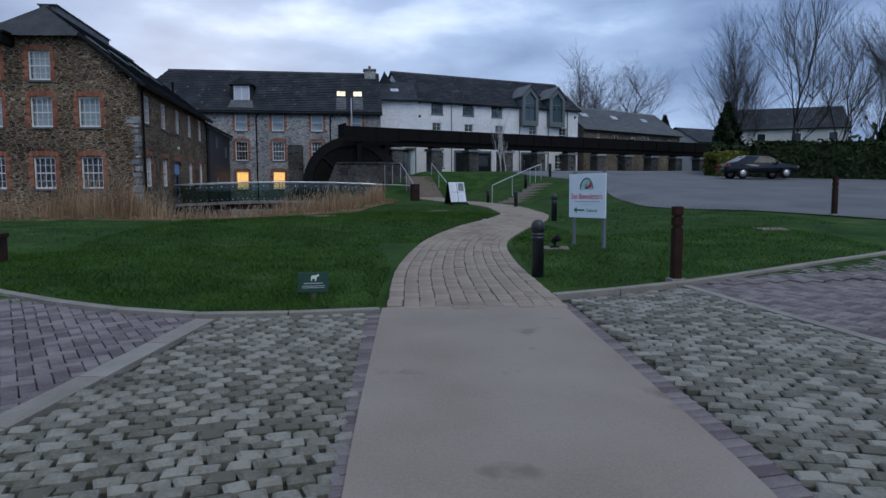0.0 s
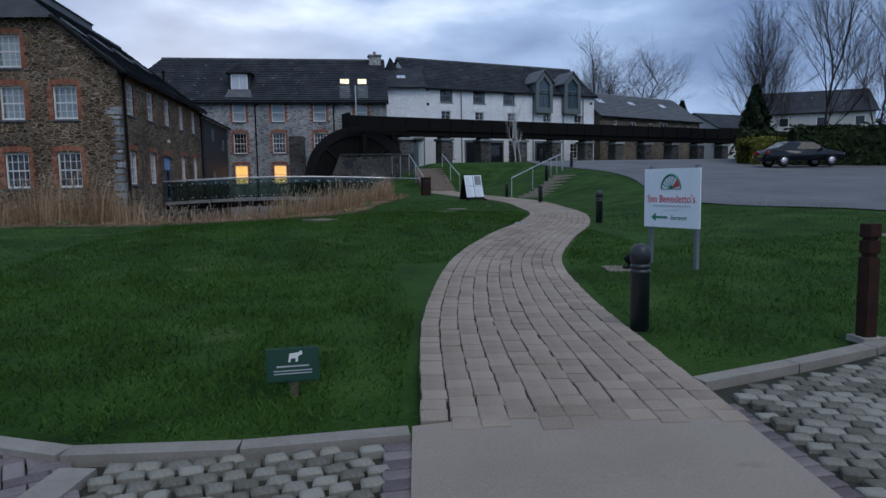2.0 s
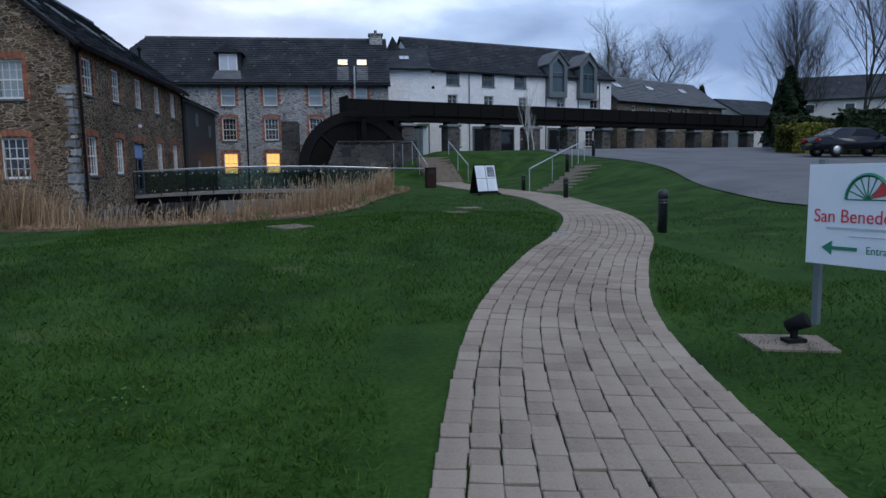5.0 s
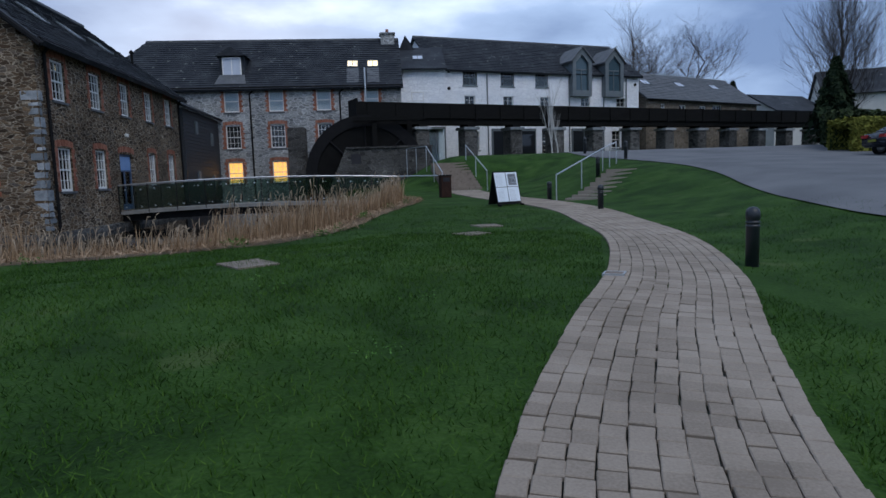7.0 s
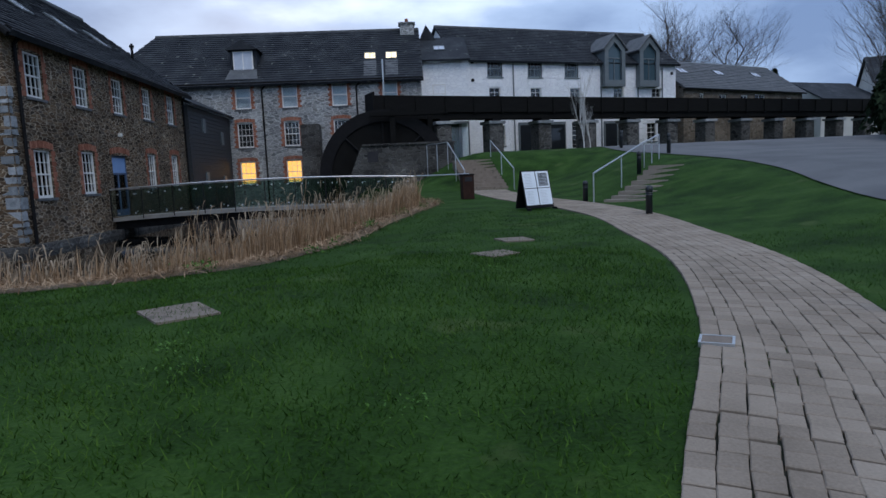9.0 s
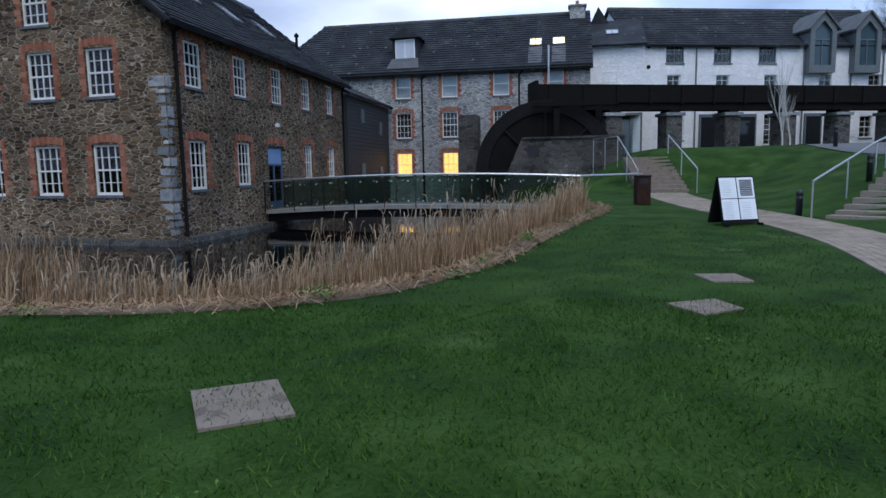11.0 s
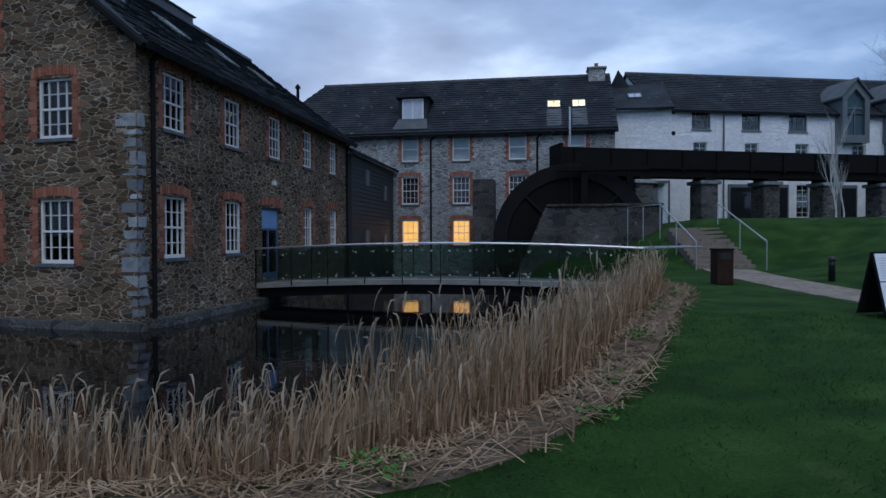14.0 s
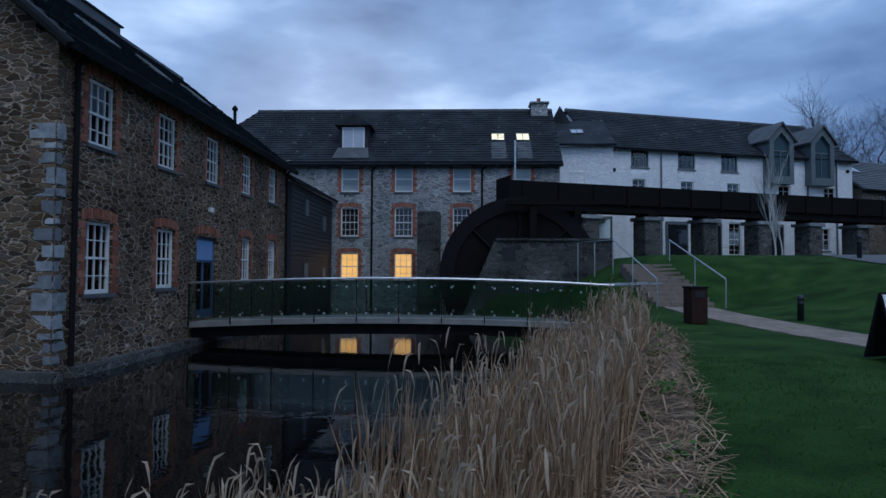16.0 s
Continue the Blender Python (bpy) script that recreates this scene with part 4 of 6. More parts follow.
def stone_house():
    b = empty("stone_cottage", pose(25.7, 66.4, 0, 0, 0, 27), "low brown stone cottage with slate roof and white windows", "house")
    L, E, R, D, Z0 = 17.0, 8.3, 11.1, 4.0, 3.0
    wins = [(2.0, 7.05, 0.6, 0.8), (4.6, 6.2, 1.0, 1.6), (7.6, 6.2, 1.0, 1.6), (9.6, 7.0, 1.5, 0.95), (14.5, 6.2, 0.8, 1.5)]
    part("wall", wall_mesh(L, E - Z0, 0.5, [(x, z - Z0, x + w, z + h - Z0) for x, z, w, h in wins]), M_TAN, b, "brown rubble walling", pose(0, 0, Z0))
    for x, z, w, h in wins:
        window(b, x, z, w, h, 2, 2, M_HOLLOWSHADE, False, label="small white cottage window")
    o, k = 0.3, (R - E) / D
    a, c, d, e = (-0.2, -o, E - o * k), (L + 0.2, -o, E - o * k), (L + 0.2, D, R), (-0.2, D, R)
    part("roof", slab_between(a, c, d, e), M_SLATE2, b, "grey slate slope")
    part("roof", slab_between((-0.2, 2 * D + o, E - o * k), (L + 0.2, 2 * D + o, E - o * k), d, e), M_SLATE2, b, "grey slate slope")
    courses(b, a, c, d, e, 16, M_SLATE2)
    for x in (0, L - 0.5):
        part("gable", prism([(0.5, Z0), (2 * D, Z0), (2 * D, E), (D, R), (0.5, E + 0.5 * k)], 0.002, 0.498), M_TAN, b, m=pose(x + 0.5, 0, 0, 0, 0, 90))
    part("gutter", boxes((-0.2, -0.36, E - 0.2, L + 0.2, -0.2, E - 0.06), bevel=0.03), M_BLACK, b)
    for x in (2.5, 7.5, 13.0):
        skylight(b, pose(x, 1.9, E + 1.9 * k + 0.2, math.degrees(math.atan(k))), 1.1, 0.9)


# ---- launder, wheel and wheel wall ----
def launder():
    l = empty("mill_launder", pose(0.25, 52.9, 0, 0, 0, 20.5), "long black timber launder carried on stone piers", "aqueduct")
    part("trough_floor", boxes((0, -0.75, 5.85, 52, 0.75, 6.0)), M_TIMBER, l, "black tarred timber trough floor")
    for y in (-0.75, 0.65):
        part("trough_side", boxes((0, y, 6.0, 52, y + 0.1, 6.85)), M_TIMBER, l, "black tarred timber trough side")
    part("trough_end", boxes((-0.12, -0.8, 5.8, 0.0, 0.8, 7.05)), M_TIMBER, l)
    for i in range(26):
        part("batten", boxes((0.6 + i * 2.0, -0.83, 5.75, 0.75 + i * 2.0, -0.752, 6.8)), M_TIMBER, l)
    part("beam", boxes((0.2, -0.6, 5.45, 52, -0.35, 5.848), (0.2, 0.35, 5.45, 52, 0.6, 5.848)), M_TIMBER, l, "black timber bearer")
    for i in range(13):
        x = 4.6 + 3.75 * i
        wx, wy = 0.25 + x * math.cos(radians(20.5)), 52.9 + x * math.sin(radians(20.5))
        base = height(wx, wy) - 0.1
        part("pier", boxes((x - 0.5, -0.55, base, x + 0.5, 0.55, 5.1), bevel=0.04), M_DARKSTONE, l, "dark rubble stone pier")
        part("pier_cap", boxes((x - 0.62, -0.68, 5.1, x + 0.62, 0.68, 5.3), bevel=0.03), M_QUOIN, l, "pale stone pier cap")
        part("packing", boxes((x - 0.3, -0.6, 5.3, x + 0.3, 0.6, 5.448)), M_TIMBER, l)


def wheel():
    w = empty("waterwheel", pose(0.9, 52.4, 2.1), "large black iron overshot waterwheel at rest", "waterwheel")
    R0, R1, n = 3.15, 3.85, 48
    for y in (-0.75, 0.65):
        bm = bmesh.new()
        ring = [[bm.verts.new((r * math.sin(a), yy, r * math.cos(a))) for r, yy in ((R0, y), (R1, y), (R1, y + 0.1), (R0, y + 0.1))] for a in (2 * math.pi * i / n for i in range(n))]
        for i in range(n):
            a, b = ring[i], ring[(i + 1) % n]
            for j in range(4):
                bm.faces.new((a[j], a[(j + 1) % 4], b[(j + 1) % 4], b[j]))
        bmesh.ops.recalc_face_normals(bm, faces=bm.faces)
        part("shroud", bm, M_BLACK, w, "black iron wheel rim")
    bk = boxes((-0.02, -0.65, R0, 0.02, 0.65, R1 - 0.05)); me = bpy.data.meshes.new("bucket"); bk.to_mesh(me); bk.free(); me.materials.append(M_TIMBER)
    for i in range(40):
        share("bucket", me, w, pose(0, 0, 0, 0, 9 * i, 0))
    part("sole", lathe([(R0 - 0.03, -0.65), (R0, -0.65), (R0, 0.65), (R0 - 0.03, 0.65)], 48), M_TIMBER, w, m=pose(0, 0, 0, 90))
    for i in range(8):
        a = math.pi * i / 4
        for y in (-0.72, 0.72):
            part("spoke", tube(bmesh.new(), (0.25 * math.sin(a), y, 0.25 * math.cos(a)), (R0 * math.sin(a), y, R0 * math.cos(a)), 0.075, 0.06), M_BLACK, w)
    part("axle", tube(bmesh.new(), (0, -1.3, 0), (0, 1.3, 0), 0.22), M_BLACK, w)
    s = empty("wheel_wall", Matrix.Identity(4), "dark rubble wheel wall with a square opening drawn as a dark shade panel", "wall")
    bm = prism([(-2.2, -0.6), (5.0, -0.6), (5.0, 3.75), (-0.35, 3.75)], 50.3, 50.9)
    part("wall", bm, M_DARKSTONE, s, "dark rubble walling")
    # no hole is cut: a near-black box paints the shade of the opening
    part("opening", boxes((0.0, 50.285, 2.85, 0.6, 50.4, 3.45)), M_HOLLOWSHADE, s, "square opening drawn as a dark shade panel")
    part("coping", boxes((-0.3, 50.2, 3.75, 5.05, 51.0, 3.88), bevel=0.03), M_DARKSTONE, s)
    fr = empty("launder_frame", Matrix.Identity(4), "black timber posts carrying the launder end", "frame")
    for x, y in ((1.35, 51.2), (1.35, 54.4), (3.6, 52.0), (3.6, 55.2)):
        part("post", boxes((x, y, 2.0, x + 0.32, y + 0.32, 5.9)), M_TIMBER, fr)
    part("screen", boxes((0.6, 54.9, 3.0, 5.2, 55.0, 5.8)), M_TIMBER, fr, "black boarded screen")
    part("rail", boxes((0.2, 51.1, 5.5, 4.6, 51.35, 5.75), bevel=0.02), M_TIMBER, fr)


# ---- footbridge ----
def footbridge():
    b = empty("footbridge", Matrix.Identity(4), "slim arched footbridge with glass balustrades over the pond", "bridge")
    Y0, Y1, X0, X1 = 38.2, 39.9, -9.3, 2.4
    n = 10
    def z(x): return 0.86 + 0.16 * (1 - ((x - (X0 + X1) / 2) / ((X1 - X0) / 2)) ** 2)
    xs = [X0 + (X1 - X0) * i / n for i in range(n + 1)]
    def arched(low, high, y0, y1):
        return prism([(x, z(x) + low) for x in xs] + [(x, z(x) + high) for x in reversed(xs)], y0, y1)
    part("deck", arched(-0.14, 0.0, Y0, Y1), M_DECK, b, "pale grey bridge deck edge")
    for y in (Y0 + 0.25, Y1 - 0.45):
        part("beam", arched(-0.45, -0.142, y, y + 0.2), M_BLACK, b, "dark steel beam")
    for y in (Y0 - 0.03, Y1 + 0.03):
        part("handrail", tubes([(x, y, z(x) + 1.1) for x in xs] + [(5.0, y + 4.5, 1.95)], 0.028), M_STEEL, b, "round steel handrail")
        for i, (a, c) in enumerate(zip(xs, xs[1:])):
            p = part("glass_panel", boxes((a + 0.03, y - 0.008, z((a + c) / 2) + 0.04, c - 0.03, y + 0.008, z((a + c) / 2) + 1.04)), M_TINT, b, "clear glass panel")
            p.visible_shadow = False
            bm = boxes(*((u, y - 0.03, z((a + c) / 2) + v, u + 0.05, y + 0.03, z((a + c) / 2) + v + 0.05) for u in (a + 0.25, c - 0.3) for v in (0.12, 0.85)))
            part("clamps", bm, M_STEEL, p, "small steel glass clamps")
            part("post", boxes((a - 0.015, y - 0.02, z(a) - 0.1, a + 0.015, y + 0.02, z(a) + 1.1)), M_BLACK, b)


brown_mill(); link_block(); grey_mill(); white_building(); connector(); stone_house(); launder(); wheel(); footbridge()


# ---- steps with rails ----
def steps(m, n, w, rise, run, material, label):
    s = empty("steps", m, label, "steps")
    for i in range(n):
        part("step", boxes((-w / 2, i * run, -0.3, w / 2, i * run + run + 0.02, (i + 1) * rise), bevel=0.015), material, s)
    return s


def handrail(pts, down, label):
    r = empty("handrail", Matrix.Identity(4), label, "handrail")
    part("rail", tubes(pts, 0.03), M_STEEL, r)
    for p in pts[:-1] + [pts[-1]]:
        part("post", tube(bmesh.new(), (p[0], p[1], height(p[0], p[1]) - 0.2), p, 0.025), M_STEEL, r)
    for a, b in zip(pts, pts[1:]):
        m = Vector(a).lerp(Vector(b), 0.5)
        part("post", tube(bmesh.new(), (m.x, m.y, height(m.x, m.y) - 0.2), m, 0.025), M_STEEL, r)


z0 = height(5.9, 43.0)
steps(pose(5.9, 43.0, z0, 0, 0, 4), 10, 2.0, 0.15, 0.42, M_SLAB, "buff stone steps climbing to the entrance")
handrail([(4.8, 42.6, z0 + 0.95), (4.4, 47.4, z0 + 2.5), (3.4, 50.0, z0 + 2.5)], 1, "pale steel handrail beside the entrance steps")
handrail([(7.1, 42.6, z0 + 0.95), (6.7, 47.4, z0 + 2.5)], 1, "pale steel handrail beside the entrance steps")
st = empty("steps", Matrix.Identity(4), "pale stone treads climbing the grass to the car park", "steps")
for i in range(8):
    x, y = 8.9 + 0.42 * i, 32.6 + 0.55 * i
    part("step", boxes((-0.65, -0.19, -0.35, 0.65, 0.19, 0.0), bevel=0.015), M_CONC, st, "", pose(x, y, height(x, y) + 0.07, 0, 0, -38))
z1 = height(8.0, 33.0)
handrail([(8.0, 33.0, z1 + 0.95), (11.4, 37.6, height(11.4, 37.6) + 1.0), (12.4, 38.6, height(12.4, 38.6) + 1.0)], 1, "thin steel handrail beside the lawn steps")


# ---- small things ----
def bollard(x, y, h=0.95):
    z = height(x, y)
    b = empty("bollard", pose(x, y, z), "black domed bollard with ringed neck on the lawn", "bollard", "path bollards")
    part("post", lathe([(0.085, -0.15), (0.085, h * 0.66), (0.092, h * 0.67), (0.092, h * 0.69), (0.08, h * 0.70), (0.08, h * 0.72), (0.092, h * 0.73), (0.092, h * 0.75), (0.08, h * 0.76), (0.08, h * 0.78), (0.092, h * 0.79), (0.092, h * 0.9), (0.08, h * 0.95), (0.05, h * 0.99), (0.012, h)], 24), M_BOLL, b)
    return b


for x, y, h in ((2.89, 7.97, 0.8), (6.36, 17.74, 0.8), (8.08, 28.5, 0.75), (7.9, 33.6, 0.7), (7.5, 38.5, 0.7), (10.9, 36.8, 0.85), (13.6, 40.5, 0.9), (13.2, 45.5, 0.9)):
    bollard(x, y, h)


def timber_post(x, y, h):
    p = empty("wooden_post", pose(x, y, height(x, y)), "dark stained square timber post with notched top", "post", "timber posts")
    part("shaft", boxes((-0.058, -0.058, -0.2, 0.058, 0.058, h * 0.72), (-0.045, -0.045, h * 0.72, 0.045, 0.045, h * 0.75), (-0.058, -0.058, h * 0.75, 0.058, 0.058, h * 0.86), (-0.045, -0.045, h * 0.86, 0.045, 0.045, h * 0.885), (-0.058, -0.058, h * 0.885, 0.058, 0.058, h), bevel=0.008), M_RUST, p)
    part("collar", boxes((-0.1, -0.1, 0.0, 0.1, 0.1, 0.05)), M_KERB, p, "pale concrete collar")


timber_post(4.56, 7.22, 1.0); timber_post(13.3, 15.0, 1.05)


def text(s, size, material, parent, m, name="lettering"):
    c = bpy.data.curves.new(name, "FONT"); c.body, c.size, c.align_x, c.extrude = s, size, "CENTER", 0.001
    t = new(name, c); t.data.materials.append(material)
    dg = bpy.context.evaluated_depsgraph_get()
    me = bpy.data.meshes.new_from_object(t.evaluated_get(dg))
    bpy.data.objects.remove(t)
    o = new(name, me); o.parent = parent; o.matrix_basis = m
    return o


def restaurant_sign():
    s = empty("restaurant_sign", pose(4.62, 11.55, 0, 0, 0, -66) @ Matrix.Diagonal((0.83, 1, 1, 1)), "white restaurant sign with green wheel and red lettering on posts", "sign")
    z = height(4.62, 11.55)
    for x in (0.1, 1.05):
        part("post", boxes((x - 0.03, 0.02, z - 0.2, x + 0.03, 0.08, 1.75)), M_LEAD, s, "grey metal post")
    bd = part("board", boxes((0, -0.01, 0.87, 1.15, 0.015, 1.71), bevel=0.003), M_SIGN, s, "white printed board")
    f = pose(0, -0.014, 0, 90)
    text("San Benedetto's", 0.155, M_RED, bd, pose(0.57, -0.0145, 1.23, 90))
    text("Entrance", 0.09, M_GREEN, bd, pose(0.74, -0.0145, 0.985, 90))
    part("arrow", prism([(0.16, 1.015), (0.26, 1.075), (0.26, 1.03), (0.5, 1.03), (0.5, 1.0), (0.26, 1.0), (0.26, 0.955)], -0.016, -0.0105), M_GREEN, bd, "green arrow")
    part("strapline", boxes((0.2, -0.015, 1.17, 0.98, -0.0105, 1.19)), M_GREYINK, bd, "small unreadable strapline")
    part("strapline", boxes((0.42, -0.015, 1.115, 0.74, -0.0105, 1.122)), M_GREYINK, bd, "thin printed rule")
    bm = bmesh.new()
    for i in range(9):
        a = math.pi * i / 8
        tube(bm, (0.57, -0.013, 1.42), (0.57 + 0.2 * math.cos(a), -0.013, 1.42 + 0.2 * math.sin(a)), 0.006, n=4)
    for i in range(12):
        a, c = math.pi * i / 12, math.pi * (i + 1) / 12
        tube(bm, (0.57 + 0.2 * math.cos(a), -0.013, 1.42 + 0.2 * math.sin(a)), (0.57 + 0.2 * math.cos(c), -0.013, 1.42 + 0.2 * math.sin(c)), 0.016, n=4)
    part("wheel_mark", bm, M_GREEN, bd, "green half waterwheel emblem")
    part("slice_mark", prism([(0.6, 1.43), (0.7, 1.58), (0.76, 1.46)], -0.016, -0.0105), M_RED, bd, "red slice mark")


restaurant_sign()


def dog_sign():
    s = empty("lawn_sign", pose(-0.33, 6.92, height(-0.33, 6.92) - 0.07, 0, 0, 4), "small dark green notice on a low stake in the lawn", "sign")
    part("stake", boxes((0.15, 0.0, -0.1, 0.21, 0.04, 0.2)), M_WOOD, s, "timber stake")
    b = part("plate", boxes((0, -0.02, 0.12, 0.36, 0.0, 0.36), bevel=0.006), M_SIGNGREEN, s, "green plate")
    part("animal_mark", prism([(0.15, 0.26), (0.16, 0.32), (0.22, 0.325), (0.24, 0.34), (0.25, 0.315), (0.22, 0.30), (0.215, 0.26), (0.2, 0.26), (0.2, 0.285), (0.17, 0.285), (0.165, 0.26)], -0.024, -0.0205), M_PAINT, b, "white animal mark")
    part("text_bar", boxes((0.07, -0.023, 0.225, 0.29, -0.0205, 0.235), (0.05, -0.023, 0.195, 0.31, -0.0205, 0.202), (0.05, -0.023, 0.175, 0.31, -0.0205, 0.182)), M_GREYINK, b, "unreadable white text lines")


dog_sign()


def a_board():
    z = height(5.95, 31.6)
    s = empty("a_board", pose(5.95, 31.6, z, 0, 0, 24), "black folding menu board with four white sheets", "notice board")
    a = part("front_panel", boxes((-0.5, -0.02, 0.05, 0.5, 0.02, 1.2), bevel=0.006), M_BLACK, s, "black framed panel", pose(0, -0.02, 0, -14))
    part("back_panel", boxes((-0.5, -0.02, 0.05, 0.5, 0.02, 1.2), bevel=0.006), M_BLACK, s, "black panel", pose(0, 0.56, 0, 14))
    for x0 in (-0.47, 0.015):
        for z0 in (0.14, 0.66):
            sh = part("menu_sheet", boxes((x0, -0.03, z0, x0 + 0.455, -0.0205, z0 + 0.5)), M_SIGN, a, "white menu sheet")
            dark = x0 > 0 and z0 > 0.5
            bm = bmesh.new()
            for j in range(9):
                box(bm, x0 + 0.06, -0.034, z0 + 0.05 + j * 0.045, x0 + (0.4 if dark else 0.3), -0.0305, z0 + 0.06 + j * 0.045 + (0.025 if dark else 0))
            part("text_bar", bm, M_INK if dark else M_GREYINK, sh)
    for x in (-0.47, 0.47):
        part("foot", boxes((x - 0.03, -0.18, -0.02, x + 0.03, -0.02, 0.06)), M_BLACK, s)


a_board()
zb = height(4.4, 37.7)
lb = empty("litter_bin", pose(4.4, 37.7, zb, 0, 0, 10) @ Matrix.Diagonal((0.74, 0.74, 1, 1)), "square rusted steel litter bin with open top", "bin")
part("body", boxes((-0.3, -0.3, 0.0, 0.3, 0.3, 0.92), bevel=0.015), M_RUST, lb)
part("rim", boxes((-0.33, -0.33, 0.92, 0.33, 0.33, 0.97), bevel=0.01), M_BLACK, lb)
# near-black box on the face paints the shade inside the bin's slot
part("slot_shade", boxes((-0.2, -0.315, 0.68, 0.2, -0.3, 0.85)), M_HOLLOWSHADE, lb)


def laid_flat(x, y, turn):
    return pose(x, y, height(x, y), 0, 0, turn)


def slab(pts, label):
    cx, cy = sum(p[0] for p in pts) / 4, sum(p[1] for p in pts) / 4
    bm = bmesh.new()
    lo = [bm.verts.new((x, y, height(x, y) - 0.1)) for x, y in pts]; hi = [bm.verts.new((x, y, height(x, y) + 0.022)) for x, y in pts]
    bm.faces.new(hi); 
    for i in range(4): bm.faces.new((lo[i], lo[(i + 1) % 4], hi[(i + 1) % 4], hi[i]))
    bmesh.ops.recalc_face_normals(bm, faces=bm.faces)
    return tagged(part("ground_slab", bm, M_SLAB), label, "slab", "lawn slabs")


slab(((-0.96, 19.25), (-0.42, 19.55), (0.0, 18.9), (-0.52, 18.6)), "worn concrete slab set flush in the lawn")
slab(((2.9, 22.75), (3.5, 23.1), (3.7, 22.6), (3.2, 22.2)), "worn concrete slab set flush in the lawn")
slab(((3.6, 24.9), (4.2, 25.0), (4.3, 24.4), (3.75, 24.3)), "worn concrete slab set flush in the lawn")
slab(((3.85, 11.3), (4.45, 11.15), (4.35, 10.75), (3.8, 10.9)), "pale concrete lamp base in the lawn")
slab(((9.3, 12.6), (9.9, 12.5), (9.85, 12.1), (9.3, 12.2)), "pale concrete drain cover in the lawn")
cover = empty("drain_cover", laid_flat(4.24, 17.17, 62), "small recessed paver cover with a pale metal frame", "drain cover")
part("frame", boxes((-0.13, -0.13, 0.0, 0.13, -0.11, 0.05), (-0.13, 0.11, 0.0, 0.13, 0.13, 0.05), (-0.13, -0.11, 0.0, -0.11, 0.11, 0.05), (0.11, -0.11, 0.0, 0.13, 0.11, 0.05)), M_STEEL, cover, "pale worn metal frame")
part("tray", boxes((-0.11, -0.11, 0.0, 0.11, 0.11, 0.046)), M_SLAB, cover, "paver infill")
sp = empty("spotlight", pose(4.15, 11.02, height(4.15, 11.02) + 0.022), "small black floodlight on a concrete base", "spotlight")
part("bracket", boxes((-0.08, -0.05, 0, 0.08, 0.05, 0.03), (-0.02, -0.02, 0.03, 0.02, 0.02, 0.12)), M_BLACK, sp)
part("head", lathe([(0.05, -0.08), (0.065, 0.08), (0.05, 0.085)], 14), M_BLACK, sp, m=pose(0.02, 0, 0.15, 60, 0, 40))
bz = height(-5.6, 10.7)
bn = empty("bench", pose(-5.75, 10.7, bz, 0, 0, 10), "dark timber bench at the lawn's edge", "bench")
part("seat", boxes((-1.2, -0.2, 0.40, 0.5, 0.2, 0.48), bevel=0.01), M_RUST, bn)
for x in (-1.0, 0.42):
    part("leg", boxes((x - 0.05, -0.18, 0, x + 0.05, 0.18, 0.398)), M_RUST, bn)


# ---- cars ----
def car(m, paint, label):
    c = empty("car", m, label, "car")
    prof = [(-2.15, 0.35), (2.15, 0.35), (2.2, 0.6), (2.1, 0.78), (1.1, 0.92), (0.45, 1.38), (-0.9, 1.42), (-1.6, 1.02), (-2.15, 0.95), (-2.22, 0.6)]
    bm = prism(prof, -0.86, 0.86)
    for v in bm.verts:
        if v.co.z > 1.2: v.co.y *= 0.78
    bmesh.ops.bevel(bm, geom=bm.edges[:], offset=0.07, segments=3, affect="EDGES")
    for f in bm.faces: f.smooth = True
    body = part("body", bm, paint, c, "painted saloon body")
    for s in (-1, 1):
        bm = bmesh.new()
        vs = [bm.verts.new(p) for p in ((0.95, s * 0.872, 0.95), (0.42, s * 0.705, 1.33), (-0.85, s * 0.69, 1.36), (-1.45, s * 0.868, 1.0))]
        bm.faces.new(vs); bmesh.ops.solidify(bm, geom=bm.faces[:], thickness=0.02)
        part("side_window", bm, M_CARGLASS, body)
        part("mirror", boxes((0.7, s * 0.88 - 0.06, 0.95, 0.85, s * 0.88 + 0.1, 1.07), bevel=0.02), paint, body)
        part("tail_lamp", boxes((-2.23, s * 0.62 - 0.2, 0.76, -2.1, s * 0.62 + 0.2, 0.9), bevel=0.02), M_LAMPRED, body, "red tail lamp")
        part("headlight", boxes((2.05, s * 0.6 - 0.18, 0.6, 2.19, s * 0.6 + 0.18, 0.74), bevel=0.03), M_SIGN, body, "clear headlight")
        for x in (-1.35, 1.35):
            w = part("wheel", lathe([(0.2, -0.1), (0.31, -0.1), (0.33, -0.06), (0.33, 0.06), (0.31, 0.1), (0.2, 0.1)], 20), M_TYRE, c, "black tyre", pose(x, s * 0.8, 0.33, 90))
            part("rim", lathe([(0.06, -0.105), (0.2, -0.1), (0.2, 0.1), (0.06, 0.105)], 10), M_STEEL, w, "alloy rim")
    for nm, pts in (("rear_window", ((-0.95, -0.6, 1.43), (-0.95, 0.6, 1.43), (-1.6, 0.74, 1.06), (-1.6, -0.74, 1.06))), ("windscreen", ((0.5, -0.6, 1.39), (0.5, 0.6, 1.39), (1.1, 0.74, 0.97), (1.1, -0.74, 0.97)))):
        bm = bmesh.new(); bm.faces.new([bm.verts.new(p) for p in pts]); bmesh.ops.solidify(bm, geom=bm.faces[:], thickness=0.02)
        part(nm, bm, M_CARGLASS, body)
    part("number_plate", boxes((-2.26, -0.26, 0.58, -2.23, 0.26, 0.69)), M_GOLD, body, "yellow rear plate")


